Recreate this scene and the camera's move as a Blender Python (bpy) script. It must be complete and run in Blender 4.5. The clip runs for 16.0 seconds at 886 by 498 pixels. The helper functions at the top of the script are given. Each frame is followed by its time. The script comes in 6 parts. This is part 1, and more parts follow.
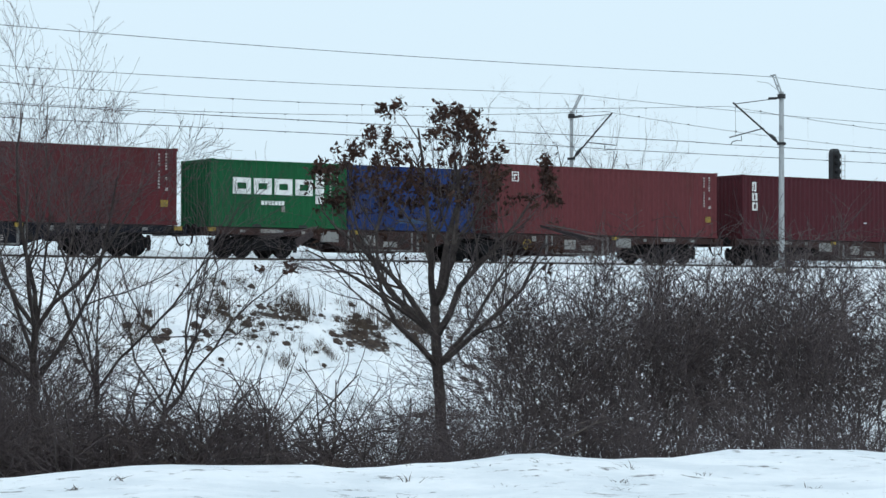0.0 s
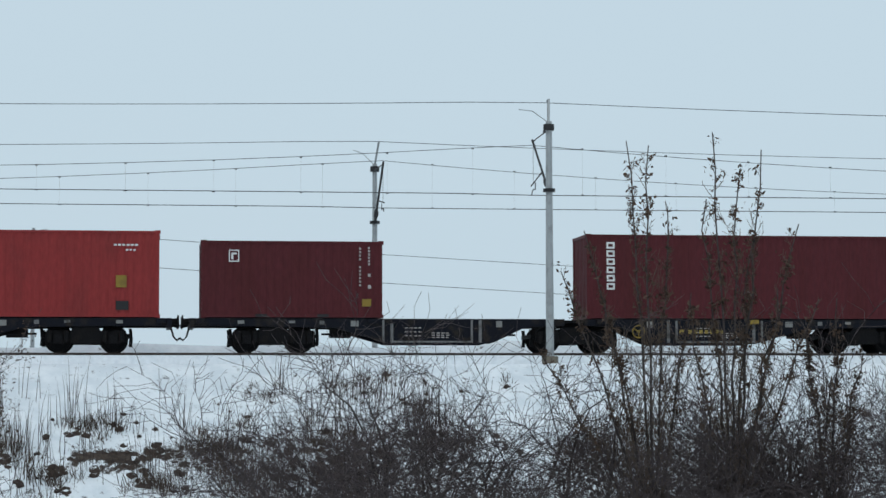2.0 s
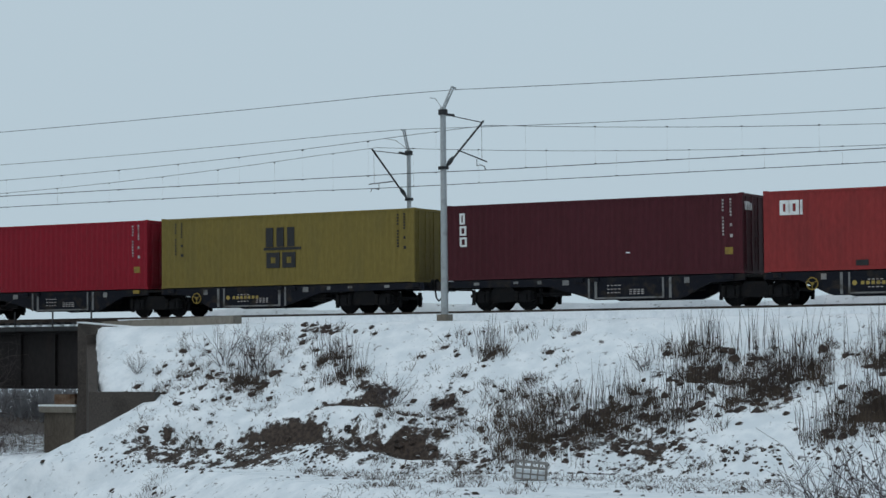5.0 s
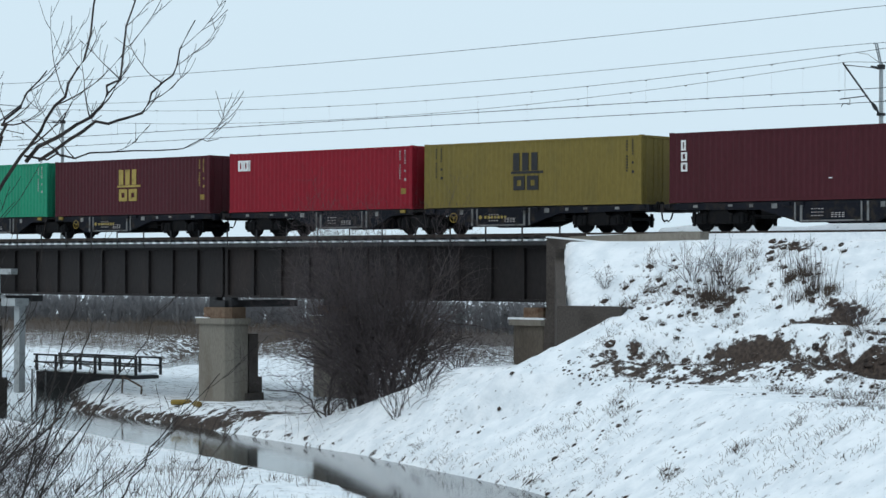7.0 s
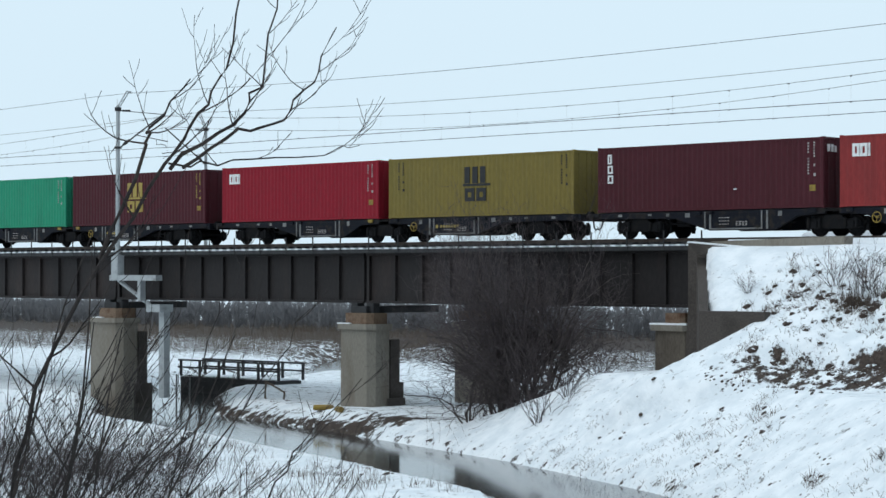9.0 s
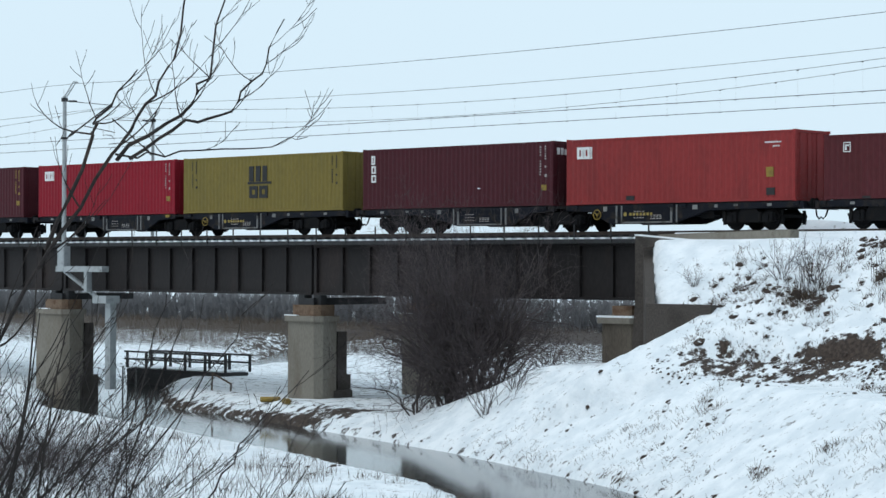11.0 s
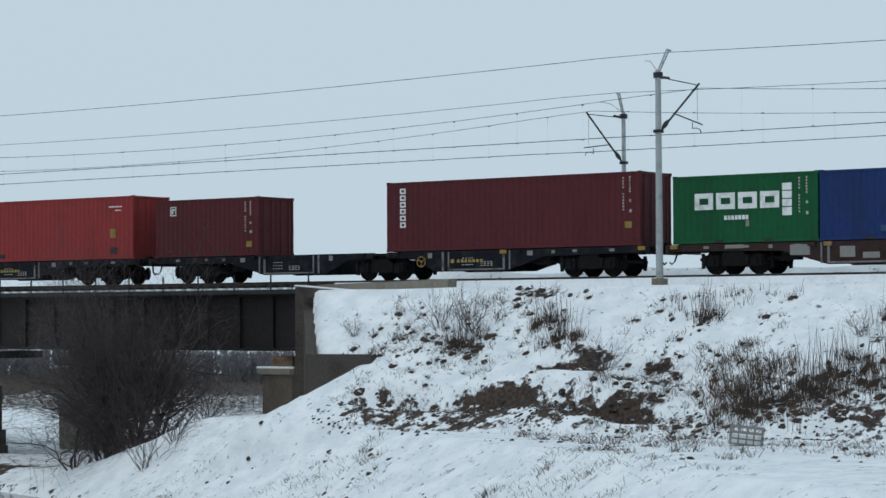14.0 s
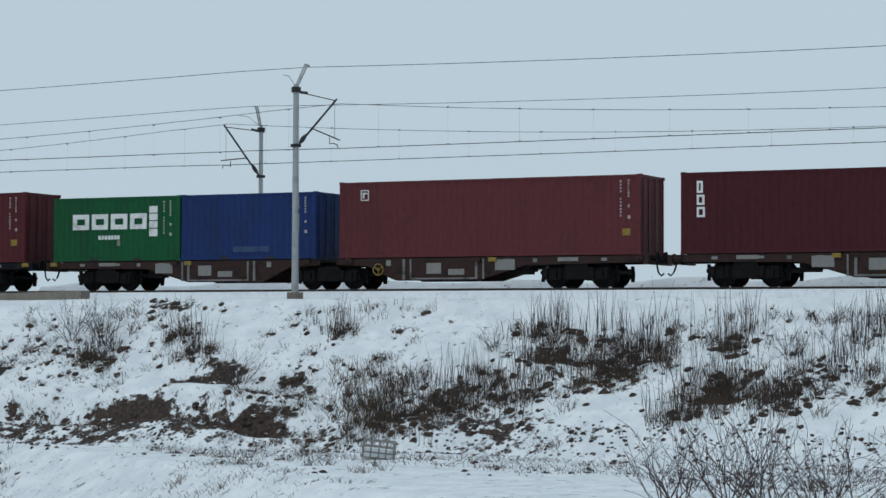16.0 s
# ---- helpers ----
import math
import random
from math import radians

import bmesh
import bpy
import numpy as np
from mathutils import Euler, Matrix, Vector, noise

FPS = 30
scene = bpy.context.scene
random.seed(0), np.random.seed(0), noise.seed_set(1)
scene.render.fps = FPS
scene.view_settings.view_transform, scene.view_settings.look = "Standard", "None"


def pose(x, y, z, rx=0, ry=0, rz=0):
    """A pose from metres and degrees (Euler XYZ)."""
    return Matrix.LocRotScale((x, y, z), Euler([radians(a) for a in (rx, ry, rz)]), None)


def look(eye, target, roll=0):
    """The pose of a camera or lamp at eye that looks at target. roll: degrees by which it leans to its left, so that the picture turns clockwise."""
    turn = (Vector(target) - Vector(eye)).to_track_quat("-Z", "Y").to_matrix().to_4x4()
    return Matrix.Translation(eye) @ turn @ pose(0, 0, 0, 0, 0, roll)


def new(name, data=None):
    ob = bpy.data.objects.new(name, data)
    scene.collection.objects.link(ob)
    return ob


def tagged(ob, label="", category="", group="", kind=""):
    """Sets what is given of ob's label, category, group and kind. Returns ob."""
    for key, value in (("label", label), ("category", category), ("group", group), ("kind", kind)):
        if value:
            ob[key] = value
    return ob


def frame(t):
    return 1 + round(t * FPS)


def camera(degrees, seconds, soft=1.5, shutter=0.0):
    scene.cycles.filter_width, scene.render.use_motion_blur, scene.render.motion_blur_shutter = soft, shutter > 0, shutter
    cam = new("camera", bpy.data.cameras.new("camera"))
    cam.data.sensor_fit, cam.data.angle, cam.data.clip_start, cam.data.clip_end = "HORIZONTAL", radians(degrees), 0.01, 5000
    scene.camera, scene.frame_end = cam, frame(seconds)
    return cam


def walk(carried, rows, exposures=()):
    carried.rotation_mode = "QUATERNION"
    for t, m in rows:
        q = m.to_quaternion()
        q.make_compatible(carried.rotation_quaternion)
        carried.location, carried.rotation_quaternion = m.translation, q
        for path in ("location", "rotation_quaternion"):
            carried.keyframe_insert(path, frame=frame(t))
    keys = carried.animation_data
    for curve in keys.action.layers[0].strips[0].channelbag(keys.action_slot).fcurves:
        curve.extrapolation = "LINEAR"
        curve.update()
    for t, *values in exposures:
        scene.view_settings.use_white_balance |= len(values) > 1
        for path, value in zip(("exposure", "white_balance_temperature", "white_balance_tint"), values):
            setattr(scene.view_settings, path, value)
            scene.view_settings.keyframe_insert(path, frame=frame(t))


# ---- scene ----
import itertools

# ---- camera: a hand-held pan from one standpoint on the river dike ----
EYE = (0.0, 0.0, -1.53)
PATH = [  # seconds, turn to the right of the track's normal, tilt up, roll
    (0, 34.547, 1.278, 0.170),
    (0.5, 27.478, 1.909, -0.172),
    (0.9, 21.689, 2.603, -0.154),
    (1, 20.294, 2.842, -0.148),
    (1.4, 15.512, 3.560, -0.330),
    (1.5, 14.650, 3.651, -0.370),
    (1.6, 13.617, 3.708, -0.320),
    (2, 7.678, 3.869, -0.123),
    (2.4, 0.005, 4.137, -0.498),
    (2.5, -1.932, 4.161, -0.591),
    (3, -10.032, 4.466, -0.702),
    (3.3, -14.762, 4.780, -0.500),
    (3.5, -17.440, 4.750, -0.395),
    (3.8, -20.250, 4.690, -0.420),
    (4, -21.595, 4.700, -0.399),
    (4.5, -26.291, 3.771, -0.547),
    (5, -29.796, 2.649, -0.505),
    (5.2, -31.259, 2.304, -0.383),
    (7.3, -42.953, 0.545, 0.189),
    (7.5, -43.540, 0.641, 0.194),
    (8, -45.150, 0.753, 0.119),
    (8.2, -45.682, 0.665, 0.141),
    (10.3, -44.908, 0.604, -0.111),
    (10.5, -44.643, 0.626, 0.064),
    (11, -44.185, 0.438, 0.210),
    (11.5, -43.298, 0.460, 0.274),
    (12, -42.143, 0.609, 0.113),
    (12.5, -40.775, 1.392, 0.515),
    (12.8, -39.843, 1.671, 0.380),
    (13, -39.150, 1.700, 0.238),
    (13.5, -37.230, 1.740, 0.081),
    (14, -35.370, 1.747, -0.290),
    (14.5, -33.781, 1.950, 0.530),
    (15, -30.247, 2.280, 0.708),
    (15.5, -27.387, 2.367, 0.598),
    (16, -25.934, 2.092, 0.186),
]


def aim(turn, tilt, roll):
    """Camera pose: turn to the right of +y, tilt up, roll to the left."""
    a, b = radians(turn), radians(tilt)
    target = Vector(EYE) + Vector((math.sin(a) * math.cos(b), math.cos(a) * math.cos(b), math.sin(b)))
    return look(EYE, target, roll)


cam = camera(22.70, 16.0, soft=1.5)
EXPOSURES = [(0, 0.52), (0.5, 0.54), (1.0, 0.54), (1.5, 0.3), (2.0, 0.14), (2.5, -0.02), (3.0, -0.08), (4.0, -0.16), (5.0, -0.08), (5.2, -0.08), (7.3, 0.45), (11.6, 0.5), (12.4, 0.4), (13.0, 0.22), (14.0, 0.08), (16.0, -0.03)]
walk(cam, [(t, aim(a, b, c)) for t, a, b, c in PATH], EXPOSURES)

# ---- world: overcast winter sky ----
world = bpy.data.worlds.new("world")
scene.world = world
world.use_nodes = True
wn, wl = world.node_tree.nodes, world.node_tree.links
sky = wn.new("ShaderNodeTexSky")
sky.sky_type, sky.sun_disc, sky.sun_elevation, sky.sun_rotation = "NISHITA", False, radians(28), radians(200)
sky.dust_density = 6.0
dim = wn.new("ShaderNodeMix")
dim.data_type = "RGBA"
dim.inputs["Factor"].default_value = 0.94
dim.inputs["B"].default_value = (6.05, 7.5, 8.5, 1)
wl.new(sky.outputs["Color"], dim.inputs["A"])
wl.new(dim.outputs["Result"], wn["Background"].inputs["Color"])
wn["Background"].inputs["Strength"].default_value = 0.085
sun = new("sun", bpy.data.lights.new("sun", "SUN"))
sun.data.energy, sun.data.angle, sun.data.color = 0.5, radians(35), (1.0, 0.97, 0.93)
sun.matrix_world = look((0, 0, 90), (25, 42, 0))


# ---- materials ----
def material(name, color, rough=0.7, metal=0.0, vary=0.25, scale=3.0, second=None, amount=0.5, fine=40.0, bump=0.15, spec=0.3, stretch=(1, 1, 1)):
    """A weathered surface: colour varied at two scales, stains of a second colour, fine relief."""
    m = bpy.data.materials.new(name)
    m.use_nodes = True
    n, l = m.node_tree.nodes, m.node_tree.links
    b = n["Principled BSDF"]
    b.inputs["Roughness"].default_value, b.inputs["Metallic"].default_value = rough, metal
    b.inputs["Specular IOR Level"].default_value = spec
    co = n.new("ShaderNodeTexCoord")
    mp = n.new("ShaderNodeMapping")
    mp.inputs["Scale"].default_value = stretch
    l.new(co.outputs["Object"], mp.inputs["Vector"])
    big = n.new("ShaderNodeTexNoise")
    big.inputs["Scale"].default_value, big.inputs["Detail"].default_value = scale, 6
    small = n.new("ShaderNodeTexNoise")
    small.inputs["Scale"].default_value, small.inputs["Detail"].default_value = fine, 4
    for q in (big, small):
        l.new(mp.outputs["Vector"], q.inputs["Vector"])
    ramp = n.new("ShaderNodeMapRange")
    ramp.inputs["From Min"].default_value, ramp.inputs["From Max"].default_value = 0.3, 0.7
    ramp.inputs["To Min"].default_value, ramp.inputs["To Max"].default_value = 1 - vary, 1 + vary
    l.new(small.outputs["Fac"], ramp.inputs["Value"])
    mix = n.new("ShaderNodeMix")
    mix.data_type = "RGBA"
    mix.inputs["A"].default_value = (*color, 1)
    mix.inputs["B"].default_value = (*(second or [c * 0.6 for c in color]), 1)
    edge = n.new("ShaderNodeMapRange")
    edge.inputs["From Min"].default_value, edge.inputs["From Max"].default_value = 0.62 - 0.24 * amount, 0.78 - 0.16 * amount
    l.new(big.outputs["Fac"], edge.inputs["Value"])
    l.new(edge.outputs["Result"], mix.inputs["Factor"])
    mul = n.new("ShaderNodeMix")
    mul.data_type, mul.blend_type = "RGBA", "MULTIPLY"
    mul.inputs["Factor"].default_value = 1
    l.new(mix.outputs["Result"], mul.inputs["A"])
    l.new(ramp.outputs["Result"], mul.inputs["B"])
    l.new(mul.outputs["Result"], b.inputs["Base Color"])
    if bump:
        bp = n.new("ShaderNodeBump")
        bp.inputs["Strength"].default_value, bp.inputs["Distance"].default_value = bump, 0.02
        l.new(small.outputs["Fac"], bp.inputs["Height"])
        l.new(bp.outputs["Normal"], b.inputs["Normal"])
    return m


def snow_ground():
    """Thin snow over winter grass: speckled with dark stalks, bare earth where the second mask says so."""
    m = bpy.data.materials.new("snow_ground")
    m.use_nodes = True
    n, l = m.node_tree.nodes, m.node_tree.links
    b = n["Principled BSDF"]
    b.inputs["Roughness"].default_value = 0.75
    b.inputs["Specular IOR Level"].default_value = 0.2
    geo = n.new("ShaderNodeNewGeometry")

    def tex(scale, detail=5, rough=0.6):
        q = n.new("ShaderNodeTexNoise")
        q.inputs["Scale"].default_value, q.inputs["Detail"].default_value, q.inputs["Roughness"].default_value = scale, detail, rough
        l.new(geo.outputs["Position"], q.inputs["Vector"])
        return q.outputs["Fac"]

    def ranged(v, a, c, lo=0.0, hi=1.0):
        q = n.new("ShaderNodeMapRange")
        q.interpolation_type = "SMOOTHSTEP"
        q.inputs["From Min"].default_value, q.inputs["From Max"].default_value = a, c
        q.inputs["To Min"].default_value, q.inputs["To Max"].default_value = lo, hi
        l.new(v, q.inputs["Value"])
        return q.outputs["Result"]

    def calc(op, a, c):
        q = n.new("ShaderNodeMath")
        q.operation = op
        for i, v in enumerate((a, c)):
            if isinstance(v, float):
                q.inputs[i].default_value = v
            else:
                l.new(v, q.inputs[i])
        return q.outputs[0]

    bare = n.new("ShaderNodeAttribute")
    bare.attribute_name = "bare"
    grains = calc("MULTIPLY", ranged(tex(3.2, 6, 0.7), 0.58, 0.67), ranged(tex(0.35, 3), 0.34, 0.56))
    earth = ranged(calc("ADD", bare.outputs["Fac"], calc("MULTIPLY", calc("SUBTRACT", tex(1.6, 7, 0.72), 0.5), 2.2)), 0.52, 0.68)
    cover = calc("MAXIMUM", calc("MULTIPLY", grains, 0.85), earth)
    soil = n.new("ShaderNodeMix")
    soil.data_type = "RGBA"
    soil.inputs["A"].default_value, soil.inputs["B"].default_value = (0.026, 0.019, 0.016, 1), (0.07, 0.05, 0.04, 1)
    l.new(ranged(tex(7.0, 5), 0.35, 0.65), soil.inputs["Factor"])
    snow = n.new("ShaderNodeMix")
    snow.data_type = "RGBA"
    snow.inputs["A"].default_value, snow.inputs["B"].default_value = (0.7, 0.745, 0.785, 1), (0.83, 0.86, 0.89, 1)
    l.new(ranged(tex(1.1, 4), 0.35, 0.65), snow.inputs["Factor"])
    mix = n.new("ShaderNodeMix")
    mix.data_type = "RGBA"
    l.new(cover, mix.inputs["Factor"])
    l.new(snow.outputs["Result"], mix.inputs["A"])
    l.new(soil.outputs["Result"], mix.inputs["B"])
    l.new(mix.outputs["Result"], b.inputs["Base Color"])
    bp = n.new("ShaderNodeBump")
    bp.inputs["Strength"].default_value, bp.inputs["Distance"].default_value = 0.6, 0.12
    l.new(tex(4.0, 6), bp.inputs["Height"])
    l.new(bp.outputs["Normal"], b.inputs["Normal"])
    return m


SNOW = snow_ground()
SNOW_CAP = material("snow_cap", (0.84, 0.87, 0.9), 0.8, vary=0.05, second=(0.74, 0.78, 0.82), fine=8, bump=0.4)
PAINTS = {
    "maroon": material("maroon_paint", (0.085, 0.0185, 0.0225), 0.5, vary=0.12, scale=0.9, second=(0.076, 0.017, 0.019), fine=12, spec=0.12, stretch=(1, 1, 0.35)),
    "dark_maroon": material("dark_maroon_paint", (0.064, 0.014, 0.0195), 0.5, vary=0.12, scale=0.9, second=(0.058, 0.013, 0.017), fine=12, spec=0.12, stretch=(1, 1, 0.35)),
    "brown_red": material("brown_red_paint", (0.11, 0.029, 0.033), 0.55, vary=0.12, scale=0.9, second=(0.095, 0.028, 0.029), fine=12, spec=0.12, stretch=(1, 1, 0.35)),
    "orange_red": material("orange_red_paint", (0.25, 0.034, 0.034), 0.5, vary=0.1, scale=0.9, second=(0.2, 0.032, 0.032), fine=12, spec=0.12, stretch=(1, 1, 0.35)),
    "crimson": material("crimson_paint", (0.225, 0.011, 0.022), 0.5, vary=0.1, scale=0.9, second=(0.21, 0.012, 0.022), fine=12, spec=0.12, stretch=(1, 1, 0.35)),
    "mustard": material("mustard_paint", (0.178, 0.135, 0.037), 0.55, vary=0.1, scale=0.9, second=(0.16, 0.125, 0.038), fine=12, spec=0.12, stretch=(1, 1, 0.35)),
    "green": material("green_paint", (0.008, 0.085, 0.032), 0.5, vary=0.12, scale=0.9, second=(0.01, 0.065, 0.028), fine=12, spec=0.12, stretch=(1, 1, 0.35)),
    "teal_green": material("teal_green_paint", (0.02, 0.23, 0.13), 0.5, vary=0.1, scale=0.9, second=(0.02, 0.19, 0.11), fine=12, spec=0.12, stretch=(1, 1, 0.35)),
    "blue": material("blue_paint", (0.013, 0.033, 0.125), 0.5, vary=0.14, scale=0.9, second=(0.014, 0.028, 0.09), fine=12, spec=0.12, stretch=(1, 1, 0.35)),
}
WHITE = material("white_marking", (0.72, 0.73, 0.72), 0.6, vary=0.1, second=(0.5, 0.5, 0.5), bump=0)
FADED_BLUE = material("faded_blue_patch", (0.028, 0.065, 0.13), 0.6, vary=0.3, second=(0.02, 0.04, 0.12), amount=0.7, bump=0)
FADED_WHITE = material("faded_white_marking", (0.4, 0.37, 0.36), 0.6, vary=0.3, second=(0.2, 0.15, 0.15), bump=0)
BLACK_MARK = material("black_marking", (0.02, 0.02, 0.022), 0.6, vary=0.1, bump=0)
OCHRE_MARK = material("ochre_marking", (0.33, 0.24, 0.06), 0.6, vary=0.1, bump=0)
YELLOW = material("yellow_paint", (0.25, 0.17, 0.03), 0.55, vary=0.2, second=(0.16, 0.1, 0.03))
GREY_PLATE = material("grey_plate", (0.2, 0.2, 0.195), 0.6, vary=0.2, second=(0.25, 0.22, 0.2))
WORN_STEEL = material("worn_steel", (0.16, 0.16, 0.16), 0.6, vary=0.3, second=(0.05, 0.045, 0.04))
BLACK_STEEL = material("black_steel", (0.009, 0.01, 0.015), 0.55, vary=0.3, second=(0.03, 0.024, 0.02), fine=25, spec=0.08)
BROWN_STEEL = material("brown_steel", (0.042, 0.024, 0.022), 0.6, vary=0.3, second=(0.022, 0.016, 0.015), fine=25, spec=0.08)
RUNNING_GEAR = material("running_gear", (0.008, 0.008, 0.009), 0.7, vary=0.4, second=(0.014, 0.012, 0.011), fine=25, spec=0.08)
RAIL_STEEL = material("rail_steel", (0.06, 0.045, 0.038), 0.5, metal=0.4, vary=0.2)
GIRDER = material("girder_steel", (0.018, 0.0145, 0.0145), 0.7, vary=0.2, scale=0.6, second=(0.032, 0.022, 0.02), amount=0.45, fine=9, stretch=(1, 1, 0.4))
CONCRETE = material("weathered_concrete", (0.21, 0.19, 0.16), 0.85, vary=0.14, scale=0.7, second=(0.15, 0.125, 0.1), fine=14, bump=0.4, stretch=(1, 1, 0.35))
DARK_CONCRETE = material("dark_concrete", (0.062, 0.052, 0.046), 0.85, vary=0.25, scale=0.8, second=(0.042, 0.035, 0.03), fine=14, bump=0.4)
# For the bearing shelf: browner and darker than the pier concrete.
SHELF_CONCRETE = material("bearing_shelf_concrete", (0.12, 0.1, 0.08), 0.85, vary=0.2, scale=0.7, second=(0.075, 0.06, 0.048), fine=14, bump=0.4, stretch=(1, 1, 0.35))
RUST_STONE = material("rust_stained_stone", (0.16, 0.108, 0.074), 0.85, vary=0.2, scale=2.5, second=(0.1, 0.05, 0.03), fine=14, bump=0.4)
GALVANISED = material("galvanised_steel", (0.36, 0.38, 0.39), 0.55, metal=0.3, vary=0.12, second=(0.26, 0.27, 0.27))
DARK_IRON = material("dark_iron", (0.026, 0.026, 0.028), 0.6, vary=0.2)
WIRE = material("copper_wire", (0.06, 0.065, 0.07), 0.6, vary=0.1, bump=0)
BARK = material("bark", (0.05, 0.04, 0.038), 0.9, vary=0.35, scale=4, second=(0.085, 0.07, 0.064), fine=30, bump=0.5)
TWIG = material("twig", (0.068, 0.054, 0.057), 0.9, vary=0.4, scale=5, second=(0.1, 0.08, 0.072), bump=0)
PALE_TWIG = material("pale_twig", (0.1, 0.075, 0.058), 0.9, vary=0.4, scale=5, second=(0.06, 0.045, 0.036), bump=0)
ROD_BARK = material("willow_rod", (0.024, 0.019, 0.018), 0.85, vary=0.35, scale=6, second=(0.042, 0.032, 0.027), bump=0)
DRY_LEAF = material("dry_leaf", (0.04, 0.02, 0.015), 0.9, vary=0.5, scale=5, second=(0.06, 0.03, 0.02), bump=0)
OLIVE_LEAF = material("withered_leaf", (0.085, 0.055, 0.039), 0.9, vary=0.5, scale=5, second=(0.045, 0.032, 0.024), bump=0)


def snowed_soil():
    """Dark earth with matted leaves; snow lies where a face looks up."""
    m = material("earth_and_leaves", (0.055, 0.039, 0.032), 0.95, vary=0.5, scale=3.0, second=(0.018, 0.014, 0.013), fine=18, bump=0.6)
    n, l = m.node_tree.nodes, m.node_tree.links
    b = n["Principled BSDF"]
    geo = n.new("ShaderNodeNewGeometry")
    sep = n.new("ShaderNodeSeparateXYZ")
    l.new(geo.outputs["Normal"], sep.inputs["Vector"])
    q = n.new("ShaderNodeTexNoise")
    q.inputs["Scale"].default_value, q.inputs["Detail"].default_value = 5.0, 4
    l.new(geo.outputs["Position"], q.inputs["Vector"])
    add = n.new("ShaderNodeMath")
    l.new(sep.outputs["Z"], add.inputs[0])
    l.new(q.outputs["Fac"], add.inputs[1])
    lying = n.new("ShaderNodeMapRange")
    lying.inputs["From Min"].default_value, lying.inputs["From Max"].default_value = 1.36, 1.44
    l.new(add.outputs[0], lying.inputs["Value"])
    mix = n.new("ShaderNodeMix")
    mix.data_type = "RGBA"
    mix.inputs["B"].default_value = (0.76, 0.8, 0.84, 1)
    l.new(lying.outputs["Result"], mix.inputs["Factor"])
    l.new(b.inputs["Base Color"].links[0].from_socket, mix.inputs["A"])
    l.new(mix.outputs["Result"], b.inputs["Base Color"])
    return m


SOIL = snowed_soil()
STRAW = material("dry_grass", (0.085, 0.062, 0.047), 0.9, vary=0.4, scale=2, second=(0.045, 0.033, 0.027), amount=0.6, bump=0)
STALK = material("dry_stalk", (0.05, 0.037, 0.031), 0.9, vary=0.4, scale=0.5, second=(0.035, 0.027, 0.026), bump=0)
REED = material("dry_reed", (0.11, 0.085, 0.065), 0.9, vary=0.3, scale=0.3, second=(0.06, 0.046, 0.036), bump=0)
# Pale grey: the haze of distance is mixed into this bark colour.
HAZED_WOOD = material("hazed_bare_wood", (0.15, 0.148, 0.155), 0.95, vary=0.15, scale=0.05, second=(0.19, 0.188, 0.195), bump=0)
ROOF_RED = material("red_metal_roof", (0.13, 0.03, 0.035), 0.55, vary=0.15, scale=0.8, second=(0.09, 0.026, 0.03))
BRICK = material("red_brick", (0.2, 0.08, 0.06), 0.85, vary=0.2, scale=1.0)
PLASTIC = material("grey_box_plastic", (0.23, 0.22, 0.21), 0.7, vary=0.25, second=(0.2, 0.18, 0.16))


def water_material():
    m = bpy.data.materials.new("river_water")
    m.use_nodes = True
    n, l = m.node_tree.nodes, m.node_tree.links
    b = n["Principled BSDF"]
    b.inputs["Base Color"].default_value = (0.03, 0.032, 0.03, 1)
    b.inputs["Roughness"].default_value = 0.09
    b.inputs["IOR"].default_value = 1.33
    geo = n.new("ShaderNodeNewGeometry")
    q = n.new("ShaderNodeTexNoise")
    q.inputs["Scale"].default_value, q.inputs["Detail"].default_value = 1.6, 3
    l.new(geo.outputs["Position"], q.inputs["Vector"])
    bp = n.new("ShaderNodeBump")
    bp.inputs["Strength"].default_value, bp.inputs["Distance"].default_value = 0.1, 0.02
    l.new(q.outputs["Fac"], bp.inputs["Height"])
    l.new(bp.outputs["Normal"], b.inputs["Normal"])
    return m


WATER = water_material()


